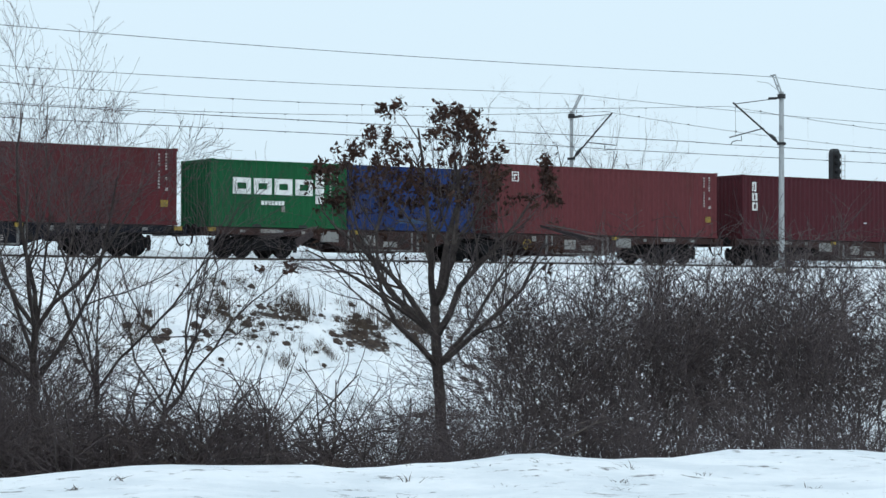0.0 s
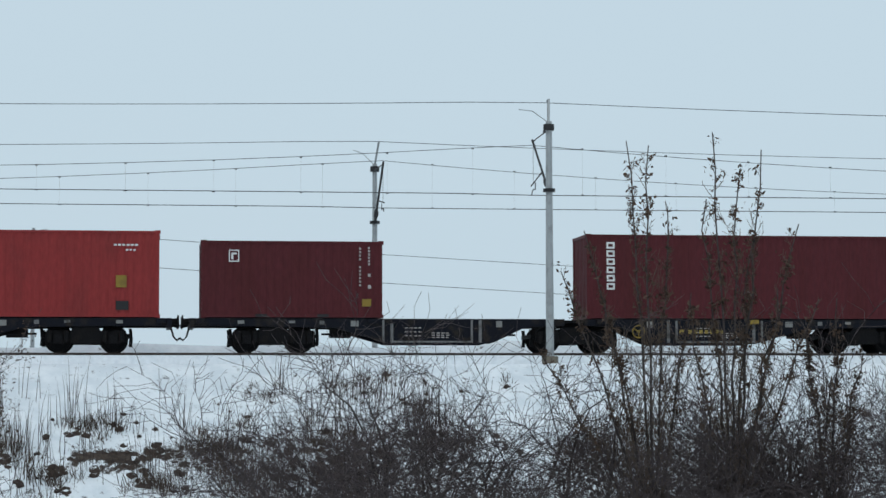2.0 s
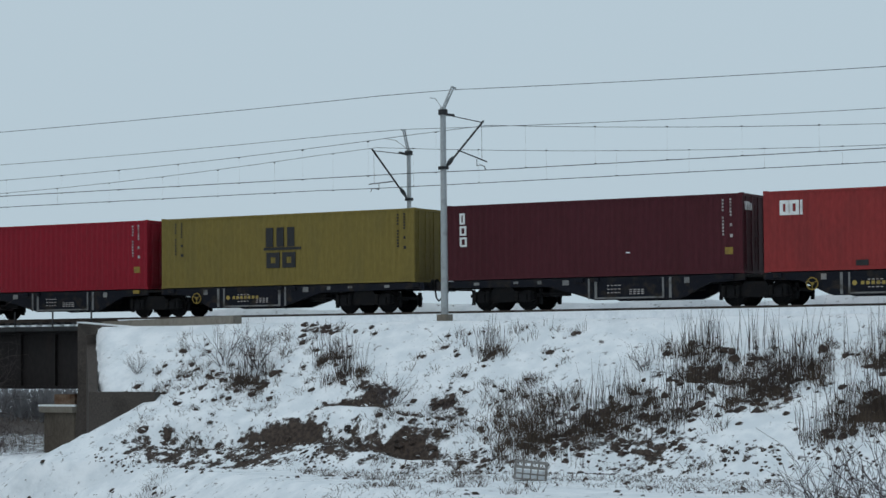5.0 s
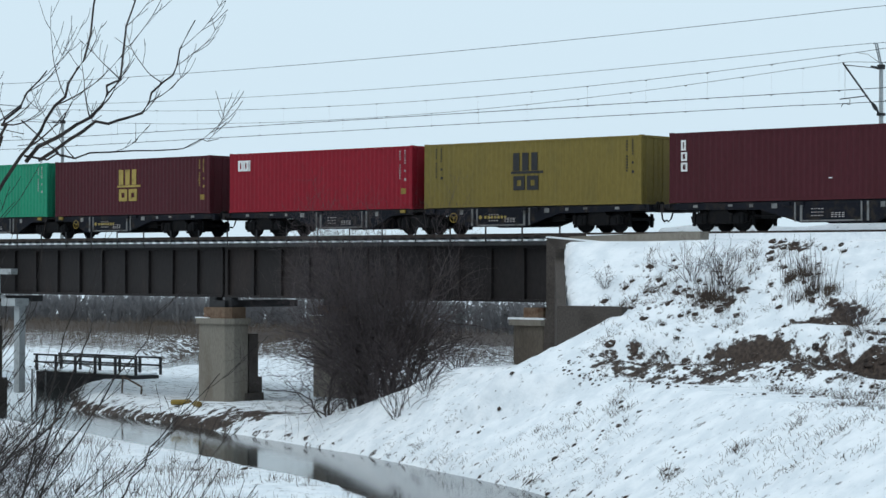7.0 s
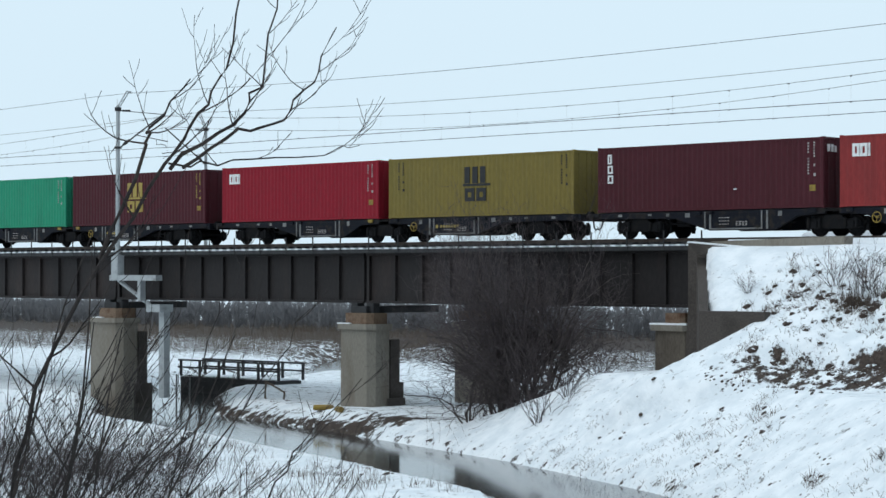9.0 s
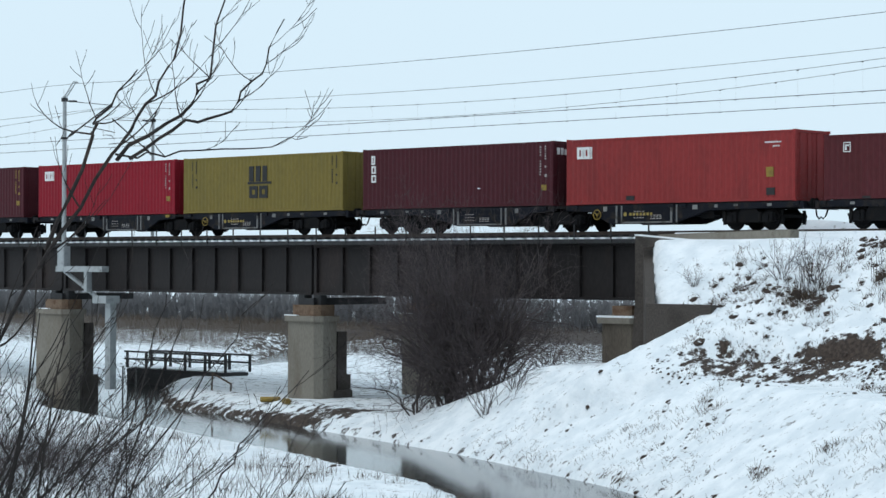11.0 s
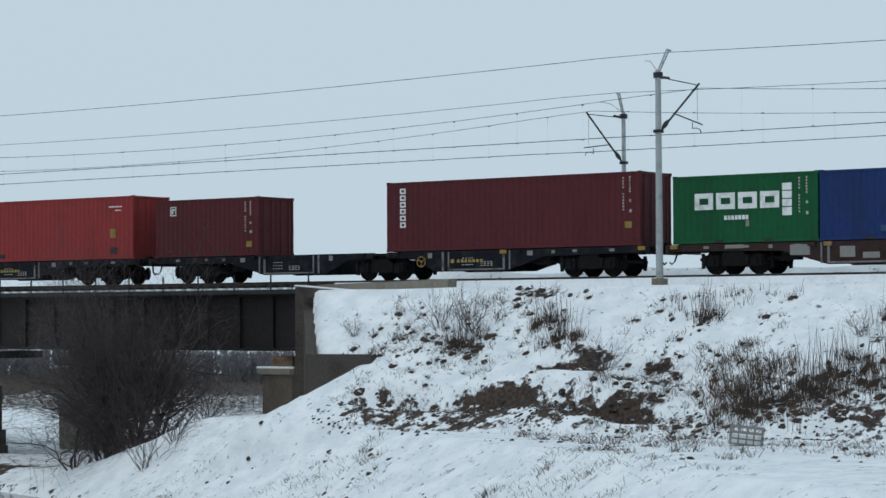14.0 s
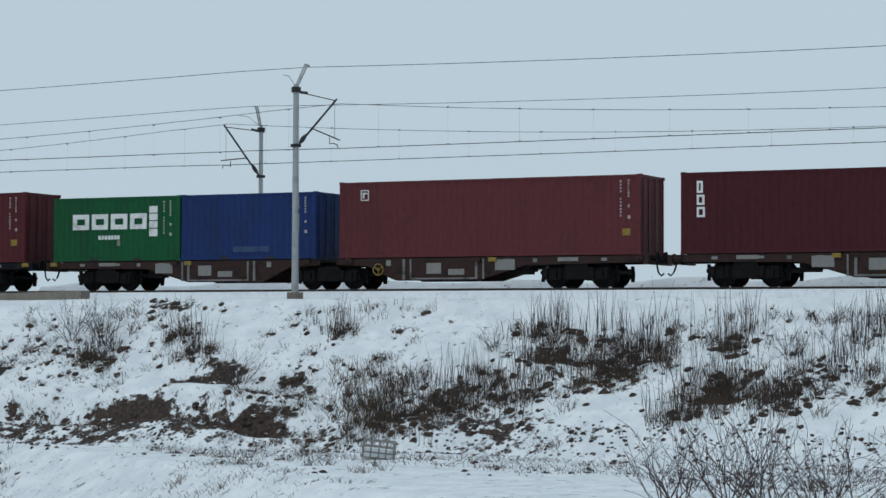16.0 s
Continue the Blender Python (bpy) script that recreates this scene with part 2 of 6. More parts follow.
# ---- building helpers ----
class Geo:
    """Collects vertices and faces of one mesh."""

    def __init__(self):
        self.v, self.f = [], []

    def add(self, verts, faces):
        k = len(self.v)
        self.v.extend(verts)
        self.f.extend([tuple(i + k for i in f) for f in faces])
        return self

    def box(self, x0, x1, y0, y1, z0, z1, c=0.0):
        """A box; c cuts its upright edges."""
        if c:
            ring = [(x0 + c, y0), (x1 - c, y0), (x1, y0 + c), (x1, y1 - c), (x1 - c, y1), (x0 + c, y1), (x0, y1 - c), (x0, y0 + c)]
        else:
            ring = [(x0, y0), (x1, y0), (x1, y1), (x0, y1)]
        n = len(ring)
        return self.add([(*p, z0) for p in ring] + [(*p, z1) for p in ring],
                        [tuple(range(n))[::-1], tuple(range(n, 2 * n))] + [(i, (i + 1) % n, n + (i + 1) % n, n + i) for i in range(n)])

    def prism_y(self, outline, y0, y1):
        """An outline in (x, z), drawn out from y0 to y1."""
        n = len(outline)
        return self.add([(x, y0, z) for x, z in outline] + [(x, y1, z) for x, z in outline],
                        [tuple(range(n)), tuple(range(n, 2 * n))[::-1]] + [(i, n + i, n + (i + 1) % n, (i + 1) % n) for i in range(n)])

    def tube(self, points, radii, sides=6, cap=True):
        pts = [Vector(p) for p in points]
        if not hasattr(radii, "__len__"):
            radii = [radii] * len(pts)
        k = len(self.v)
        for i, p in enumerate(pts):
            d = (pts[min(i + 1, len(pts) - 1)] - pts[max(i - 1, 0)]).normalized()
            side = d.cross(Vector((0.13, 0.31, 0.94)) if abs(d.z) < 0.9 else Vector((1, 0.1, 0))).normalized()
            up = side.cross(d)
            for j in range(sides):
                a = 2 * math.pi * j / sides
                self.v.append(tuple(p + (side * math.cos(a) + up * math.sin(a)) * radii[i]))
        for i in range(len(pts) - 1):
            for j in range(sides):
                a, b = k + i * sides + j, k + i * sides + (j + 1) % sides
                self.f.append((a, b, b + sides, a + sides))
        if cap:
            self.f.append(tuple(range(k, k + sides))[::-1])
            self.f.append(tuple(range(len(self.v) - sides, len(self.v))))
        return self

    def disc_y(self, x, z, profile, sides=20):
        """A solid of revolution about an axis along y: profile of (y, radius)."""
        k = len(self.v)
        for y, r in profile:
            for j in range(sides):
                a = 2 * math.pi * j / sides
                self.v.append((x + r * math.cos(a), y, z + r * math.sin(a)))
        for i in range(len(profile) - 1):
            for j in range(sides):
                a, b = k + i * sides + j, k + i * sides + (j + 1) % sides
                self.f.append((a, b, b + sides, a + sides))
        self.f.append(tuple(range(k, k + sides))[::-1])
        self.f.append(tuple(range(len(self.v) - sides, len(self.v))))
        return self

    def mesh(self, name, mat, smooth=False):
        me = bpy.data.meshes.new(name)
        me.from_pydata(self.v, [], self.f)
        me.materials.append(mat)
        if smooth:
            me.polygons.foreach_set("use_smooth", [True] * len(me.polygons))
        me.update()
        return me


SMALL_PIECES = {"droppers", "sleepers", "cross_bracing", "snow_strip", "foliage", "code_marks", "web_marks", "lettering_bars"}


def part(name, geo, mat, parent=None, label="", smooth=False):
    ob = new(name, geo if isinstance(geo, bpy.types.Mesh) else geo.mesh(name, mat, smooth))
    ob.parent = parent
    if label:
        tagged(ob, label)
    if name in SMALL_PIECES:
        tagged(ob, kind="stuff")
    return ob


def thing(name, label, category, group="", m=None, kind=""):
    ob = new(name)
    ob.empty_display_size = 0.3
    tagged(ob, label, category, group, kind)
    if m is not None:
        ob.matrix_basis = m
    return ob


# ---- ground ----
TRACK_Y, FAR_TRACK_Y = 74.86, 82.6
RIVER = [(-160, 150), (-124, 110), (-117, 96), (-104, 79), (-92, 69.6), (-76, 64.8), (-61, 59.6), (-49, 54.2), (-37, 47.0), (-26, 39.5), (10, 24), (80, 20), (200, 5)]
WATER_Z = -8.9


def smooth01(v):
    v = np.clip(v, 0, 1)
    return v * v * (3 - 2 * v)


def bumps(x, y, s, seed):
    """Cheap smooth noise in -1..1 from a few sines."""
    r = np.random.RandomState(seed)
    out = 0
    for _ in range(7):
        a, p, q = r.uniform(0, 6.28), r.uniform(0, 6.28), r.uniform(0.6, 1.7)
        out = out + np.sin((x * math.cos(a) + y * math.sin(a)) * q * s + p)
    return out / 4.0


def river_distance(x, y):
    d = np.full(np.shape(x), 1e9)
    for (ax, ay), (bx, by) in zip(RIVER, RIVER[1:]):
        t = np.clip(((x - ax) * (bx - ax) + (y - ay) * (by - ay)) / ((bx - ax) ** 2 + (by - ay) ** 2), 0, 1)
        d = np.minimum(d, np.hypot(x - ax - t * (bx - ax), y - ay - t * (by - ay)))
    return d


SCRAPES = [(-47.4, 64.3, 1.7, 0.5, 0.95), (-42.6, 64.3, 2.3, 0.5, 0.95), (-38.4, 64.0, 1.9, 0.5, 0.95), (-41.2, 66.3, 1.3, 0.45, 0.75), (-38.0, 66.1, 1.4, 0.6, 0.5), (-22.4, 65.9, 0.9, 0.45, 0.7), (-28.5, 67.8, 1.0, 0.5, 0.7),
           (-45.5, 70.2, 1.6, 0.25, 0.8), (-46.4, 67.1, 1.0, 0.7, 0.5), (-31, 64.6, 3.2, 1.3, 0.42), (-26.2, 66.7, 1.6, 0.9, 0.5), (-20.3, 65.8, 1.0, 0.9, 0.5), (-18, 66.0, 2.5, 0.9, 0.5), (-12, 65.5, 3, 0.8, 0.45), (2, 66, 3, 0.7, 0.45), (36, 66.5, 3, 0.8, 0.5), (44, 67.5, 2, 0.6, 0.5), (28, 66, 3, 0.8, 0.45),
           (39.5, 67.6, 1.6, 0.5, 0.6), (42.5, 66.3, 1.2, 0.8, 0.55), (45.2, 67.0, 0.9, 0.5, 0.6), (47.5, 65.0, 1.5, 0.6, 0.4), (-49, 67.2, 1.5, 0.6, 0.45), (-7, 66.2, 2.2, 0.6, 0.6), (6.5, 65.9, 2.2, 0.6, 0.55), (-1, 65.8, 2.0, 0.7, 0.6), (10, 66.4, 1.5, 0.5, 0.5), (-74, 68.5, 3.5, 1.0, 0.5)]


def height(x, y):
    x, y = np.asarray(x, float), np.asarray(y, float)
    # flood plain, higher to the right
    beyond = y > np.interp(x, [p[0] for p in RIVER[4:]], [p[1] for p in RIVER[4:]])
    field = np.where(beyond, -8.05 + np.interp(x, [-69, -66.5, -64.5, -62.2, -60.8, -59.2, -56, -48], [0, 0.1, 0.6, 1.4, 2.1, 2.55, 2.72, 2.6]), WATER_Z + 0.16) + 0.1 * bumps(x, y, 0.35, 3)
    field = np.where(y > 78, -8.2 + 0.1 * bumps(x, y, 0.3, 4), field)
    # camera's dike
    az = np.degrees(np.arctan2(x, np.maximum(y, 0.01)))
    reach = 9 + 12.3 * smooth01((az - 4) / 16) + 0.17 * np.clip(az - 25, 0, 30)
    dist = np.hypot(x, y)
    dike = -3.2 - 0.45 * np.maximum(dist - reach - 0.25 * bumps(x, y, 0.5, 8), 0) + 0.06 * bumps(x, y, 1.3, 5) + 0.03 * bumps(x, y, 3.6, 23)
    dike = np.where(y < -6, -3.2 - 0.3 * np.maximum(-6 - y, 0), dike)
    z = field
    # river bed and banks
    d = river_distance(x, y)
    near_bank = smooth01((x + 70) / 10)
    slope = 0.42 * (1 - near_bank) + 0.68 * near_bank
    z = np.minimum(z, WATER_Z - 0.35 + slope * np.maximum(d - 2.9, 0) + 0.5 * smooth01((d - 2.6) / 0.7) + 0.05 * bumps(x, y, 1.1, 6))
    z = np.maximum(np.maximum(z, -9.6), np.where(np.abs(x) < 120, dike, -30))
    # railway embankment, ending at the abutment
    top = -0.42 + 0.03 * bumps(x, y, 0.8, 9)
    front = top - np.maximum(70.6 - y, 0) / 1.62 - 0.35 * smooth01((70.6 - y) / 5) * bumps(x, y, 0.55, 12) * 0.6
    for cx, cy, wx, wy, a in SCRAPES[:7]:
        front = front - (0.62 * np.exp(-((y - cy + 0.15) / 0.42) ** 2) - 0.16 * np.exp(-((y - cy - 0.75) / 0.4) ** 2)) * np.exp(-((x - cx) / wx / 1.1) ** 4) * (1 + 0.3 * bumps(x, y, 2.6, 27))
    front = front - 4 * np.maximum(-5.45 - front, 0)
    back = top - np.maximum(y - 88.5, 0) / 1.6
    emb = np.minimum(front, back) + smooth01((71 - y) / 2) * (0.06 * bumps(x, y, 2.3, 17) + 0.04 * bumps(x, y, 4.4, 18))
    ridge = 0.95 * np.exp(-((y - 78.8) / 0.9) ** 2) * (0.85 + 0.15 * bumps(x, 0 * x, 0.7, 21))
    emb = emb + np.where((y > 76) & (y < 82), ridge, 0)
    # the slope is cut by the splayed wing wall; a lower cone of earth lies before it
    edge = np.where(y > 72.2, -57.95, -57.95 + np.clip((72.2 - y) / 5.9, 0, 1) * 4.9)
    cone = -3.15 - 0.86 * np.maximum(-50.5 - x, 0) + 0.06 * bumps(x, y, 0.9, 15)
    cut = (x < edge) | ((y < 66.3) & (x < -50.6))
    right = np.where(cut, np.where(y > 71.8, -30, np.minimum(emb, cone)), emb)
    left = np.where(x < -180.0, emb, -30)
    return np.maximum(z, np.maximum(right, left))


def ground_mesh():
    xs = np.concatenate([[-4000, -2000, -1000, -600, -400, -300, -240], np.arange(-200, -112, 2.5), np.arange(-112, 80, 0.4), np.arange(80, 160, 4), [200, 300, 600, 1200, 2500, 4000]])
    ys = np.concatenate([[-4000, -1500, -600, -250, -120, -60], np.arange(-30, 8, 2), np.arange(8, 40, 0.7), np.arange(40, 75, 0.32), np.arange(75, 92, 0.6), np.arange(92, 130, 1.6), np.arange(130, 260, 8), [300, 400, 600, 1000, 2000, 4000]])
    gx, gy = np.meshgrid(xs, ys)
    gz = height(gx, gy)
    fade = (np.abs(gx) < 300) & (np.abs(gy) < 300)
    gz = np.where(fade, gz, np.where(np.abs(gy - 78) < 8, -9, -8.2))
    me = bpy.data.meshes.new("ground")
    nx, ny = len(xs), len(ys)
    idx = np.arange(nx * ny).reshape(ny, nx)
    quads = np.stack([idx[:-1, :-1], idx[:-1, 1:], idx[1:, 1:], idx[1:, :-1]], -1).reshape(-1, 4)
    me.from_pydata(np.stack([gx, gy, gz], -1).reshape(-1, 3).tolist(), [], quads.tolist())
    me.polygons.foreach_set("use_smooth", [True] * len(me.polygons))
    # how bare of snow the ground lies: scrapes at the slope's foot, tyre tracks, tussock patches, water's edge
    bare = np.full(gx.shape, 0.1)
    slope_zone = smooth01((gy - 61) / 3) * smooth01((71.5 - gy) / 3) * smooth01((gx + 57) / 3)
    bare += slope_zone * (0.07 + 0.19 * np.clip(bumps(gx, gy, 0.5, 31), 0, 1))
    for cx, cy, wx, wy, a in SCRAPES:
        bare += a * (0.75 if -20 < cx < 14 else 1.0) * np.exp(-((gx - cx) / wx) ** 2 - ((gy - cy) / wy) ** 2) * (0.85 + 0.45 * bumps(gx, gy, 1.5, 61))
    for off in (62.4, 63.0, 63.6):
        bare += (0.42 - 0.12 * smooth01((gx + 40) / 8)) * np.exp(-((gy - off - 0.2 * np.sin(gx * 0.2 + off)) / 0.36) ** 2) * (0.85 + 0.35 * bumps(gx, gy, 1.7, 53)) * smooth01((gx + 51.5) / 3) * smooth01((-14 - gx) / 14)
    d = river_distance(gx, gy)
    # Under the bridge, bare patches also carry the deck's shade as colour.
    bare += 0.45 * np.exp(-((d - 3.2) / 0.28) ** 2) + np.where((gy > 67.5) & (gy < 90) & (gx < -60) & (gx > -180), 0.32, 0)
    bare += np.where(gy > 90, 0.3, 0) + 0.5 * smooth01((gy - 140) / 18) * smooth01((205 - gy) / 10) + 0.25 * smooth01((gy - 108) / 12) * smooth01((170 - gy) / 20)
    bare += np.where((gy < 57) & (gy > 36) & (gx > 14) & (gx < 75), 0.3, 0)
    at = me.attributes.new("bare", "FLOAT", "POINT")
    at.data.foreach_set("value", bare.reshape(-1).astype(np.float32))
    me.materials.append(SNOW)
    return me


ground = tagged(new("ground", ground_mesh()), "snow-covered ground with embankment, river banks and bare patches", "ground", kind="structure")


def river_mesh():
    g = Geo()
    pts = [Vector((x, y, 0)) for x, y in RIVER]
    left, right = [], []
    for i, p in enumerate(pts):
        d = (pts[min(i + 1, len(pts) - 1)] - pts[max(i - 1, 0)]).normalized()
        nrm = Vector((-d.y, d.x, 0)) * 5.5
        left.append((p + nrm)[:2])
        right.append((p - nrm)[:2])
    ring = [(*a, WATER_Z) for a in left] + [(*a, WATER_Z) for a in right]
    n = len(left)
    return g.add(ring, [(i, i + 1, n + i + 1, n + i) for i in range(n - 1)]).mesh("water", WATER)


tagged(new("water", river_mesh()), "still dark winter river reflecting the sky", "river", kind="structure")


# ---- railway: rails, sleepers, bridge ----
def rail_profile(g, x0, x1, y):
    for a, b, w in ((-0.172, -0.16, 0.075), (-0.16, -0.04, 0.012), (-0.04, 0.0, 0.036)):
        g.box(x0, x1, y - w, y + w, a, b)


def railway_track(name, yc, label):
    t = thing(name, label, "railway track", kind="structure")
    for s in (-0.755, 0.755):
        g = Geo()
        rail_profile(g, -230, 140, yc + s)
        part("rail", g, RAIL_STEEL, t)
    g = Geo()
    xs = np.arange(-57, 120, 0.62)
    for x in xs:
        g.box(x - 0.13, x + 0.13, yc - 1.3, yc + 1.3, -0.4, -0.178)
    part("sleepers", g, DARK_CONCRETE, t)
    g = Geo()
    g.prism_y([(-57.5, -0.62), (130, -0.62), (130, -0.1), (-57.5, -0.1)], yc - 1.75, yc + 1.75)
    part("ballast", g, SNOW_CAP, t, "snow-covered ballast")
    return t


railway_track("railway_track", TRACK_Y, "running line with steel rails on snowy ballast")
railway_track("railway_track", FAR_TRACK_Y, "second line behind the train under snow")


def bridge():
    b = thing("railway_bridge", "dark riveted steel plate girder railway bridge over a river", "bridge", kind="structure")
    spans = [(-58.6, -79.35), (-79.55, -99.75), (-99.95, -120.2), (-120.4, -140.6), (-140.8, -161.0), (-161.2, -180.5)]
    for yc in (TRACK_Y, FAR_TRACK_Y):
        for x1, x0 in spans:
            for y in (yc - 2.15, yc + 1.75):
                g = Geo()
                g.box(x0, x1, y + 0.1, y + 0.13, -2.85, -0.62)
                g.box(x0, x1, y - 0.1, y + 0.33, -2.97, -2.85)
                g.box(x0, x1, y - 0.1, y + 0.33, -0.66, -0.54)
                part("plate_girder", g, GIRDER, b, "dark riveted plate girder")
                n = 11
                for i in range(n + 1):
                    x = x0 + 0.08 + (x1 - x0 - 0.16) * i / n
                    w = 0.06 if 0 < i < n else 0.09
                    part("stiffener", Geo().box(x - w, x + w, y - 0.06, y + 0.1, -2.85, -0.66), GIRDER, b)
            g = Geo()
            for i in range(9):
                x = x0 + 0.4 + (x1 - x0 - 0.8) * i / 8
                g.box(x - 0.08, x + 0.08, yc - 2.0, yc + 1.9, -2.2, -1.9)
                g.box(x - 0.08, x + 0.08, yc - 2.0, yc + 1.9, -0.9, -0.7)
            part("cross_bracing", g, GIRDER, b)
        g = Geo()
        for x in np.arange(-180, -58.2, 0.6):
            g.box(x - 0.12, x + 0.12, yc - 2.3, yc + 1.5, -0.4, -0.175)
        part("sleepers", g, DARK_IRON, b, "timber bridge sleepers with snow between")
        g = Geo()
        g.box(-180.5, -57.6, yc - 2.75, yc - 2.3, -0.42, -0.36)
        g.box(-180.5, -57.6, yc - 2.8, yc - 2.72, -0.54, -0.36)
        part("walkway", g, DARK_IRON, b, "narrow steel walkway")
        g = Geo()
        for x in np.arange(-180, -58.2, 0.6):
            g.box(x - 0.18, x + 0.1, yc - 2.7, yc - 2.35, -0.36, -0.28)
        part("snow_strip", g, SNOW_CAP, b, "snow lying on the walkway")
    for x in np.arange(-179, -58, 2.05):
        part("post", Geo().box(x - 0.03, x + 0.03, TRACK_Y - 2.84, TRACK_Y - 2.8, -0.5, 0.28), DARK_IRON, b)
    return b


bridge()


def pier(x, base, y0=72.0, wide=0.0, group="bridge piers"):
    p = thing("bridge_pier", "weathered concrete bridge pier with rust-stained cap", "bridge pier", group, kind="structure")
    part("shaft", Geo().box(x - 1.28 - wide, x + 1.22, y0, y0 + 1.5, base, -4.25, 0.32), CONCRETE, p)
    # Rear shaft and footing get a darker colour than the front shaft.
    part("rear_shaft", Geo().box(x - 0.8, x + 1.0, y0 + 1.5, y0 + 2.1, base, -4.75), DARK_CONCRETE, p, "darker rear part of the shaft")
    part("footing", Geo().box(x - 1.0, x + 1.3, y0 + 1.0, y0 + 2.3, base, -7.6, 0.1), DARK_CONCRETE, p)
    part("cornice", Geo().box(x - 1.4 - wide, x + 1.34, y0 - 0.12, y0 + 1.62, -4.25, -3.98, 0.34), CONCRETE, p)
    part("cap", Geo().box(x - 1.0, x + 1.0, y0 + 0.12, y0 + 1.5, -3.98, -3.45, 0.25), RUST_STONE, p, "rust-stained stone cap")
    part("crosshead", Geo().box(x - 0.55, x + 0.55, y0 + 0.3, y0 + 5.2, -3.45, -3.12), DARK_IRON, p, "dark steel bearing beam")
    for s in (-0.55, 0.55):
        part("bearing", Geo().box(x + s - 0.25, x + s + 0.25, y0 + 0.5, y0 + 1.0, -3.45, -2.97, 0.05), DARK_IRON, p)
    part("snow_cap", Geo().box(x - 1.2, x - 0.3, y0 - 0.05, y0 + 0.11, -3.98, -3.93), SNOW_CAP, p)


for px, base in ((-79.55, -9.3), (-99.95, -10.2), (-120.3, -9.3), (-140.7, -9.3), (-161.1, -9.3)):
    pier(px, base, wide=0.45 if px == -99.95 else 0.0)
pier(-79.45, -9.3, FAR_TRACK_Y - 2.86)


def abutment():
    a = thing("bridge_abutment", "concrete bridge abutment with wing wall and snowy bearing shelf", "abutment", kind="structure")
    y0, y1 = 71.95, 88.0
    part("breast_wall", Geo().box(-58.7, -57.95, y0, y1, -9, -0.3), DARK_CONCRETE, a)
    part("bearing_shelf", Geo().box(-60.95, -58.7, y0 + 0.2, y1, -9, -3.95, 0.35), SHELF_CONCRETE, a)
    part("shelf_cornice", Geo().box(-61.1, -58.7, y0 + 0.05, y1, -3.95, -3.7, 0.35), CONCRETE, a)
    part("pedestal", Geo().box(-60.4, -59.3, y0 + 0.4, y0 + 1.5, -3.7, -3.2, 0.15), RUST_STONE, a, "rust-stained bearing pedestal")
    part("snow_cap", Geo().box(-60.9, -58.9, y0 + 0.1, y0 + 0.5, -3.7, -3.62), SNOW_CAP, a)
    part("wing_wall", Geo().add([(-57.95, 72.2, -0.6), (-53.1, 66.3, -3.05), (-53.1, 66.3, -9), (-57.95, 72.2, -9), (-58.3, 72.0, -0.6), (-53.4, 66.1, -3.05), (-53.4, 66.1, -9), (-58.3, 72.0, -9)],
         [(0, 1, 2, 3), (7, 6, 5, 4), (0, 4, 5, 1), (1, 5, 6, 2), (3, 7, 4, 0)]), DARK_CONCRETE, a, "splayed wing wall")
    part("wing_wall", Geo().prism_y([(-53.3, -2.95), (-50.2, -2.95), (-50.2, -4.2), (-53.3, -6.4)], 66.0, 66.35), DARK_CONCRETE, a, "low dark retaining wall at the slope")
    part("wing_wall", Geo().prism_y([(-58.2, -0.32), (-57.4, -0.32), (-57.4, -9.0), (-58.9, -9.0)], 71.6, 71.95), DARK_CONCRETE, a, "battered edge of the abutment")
    part("coping", Geo().prism_y([(-57.2, -0.2), (-50.6, -0.05), (-50.6, -0.42), (-57.2, -0.5)], 71.6, 72.2), CONCRETE, a, "pale concrete coping")
    part("edge_slab", Geo().prism_y([(-57.7, -0.26), (-52.8, -0.66), (-57.2, -0.72)], 70.7, 71.5), DARK_CONCRETE, a, "dark slanting slab under a strip of snow")
    part("snow_strip", Geo().prism_y([(-57.8, -0.2), (-52.6, -0.62), (-52.8, -0.7), (-57.8, -0.28)], 70.8, 71.3), SNOW_CAP, a)
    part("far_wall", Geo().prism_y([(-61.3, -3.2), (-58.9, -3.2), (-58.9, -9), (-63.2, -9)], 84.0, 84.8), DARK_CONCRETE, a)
    return a


abutment()


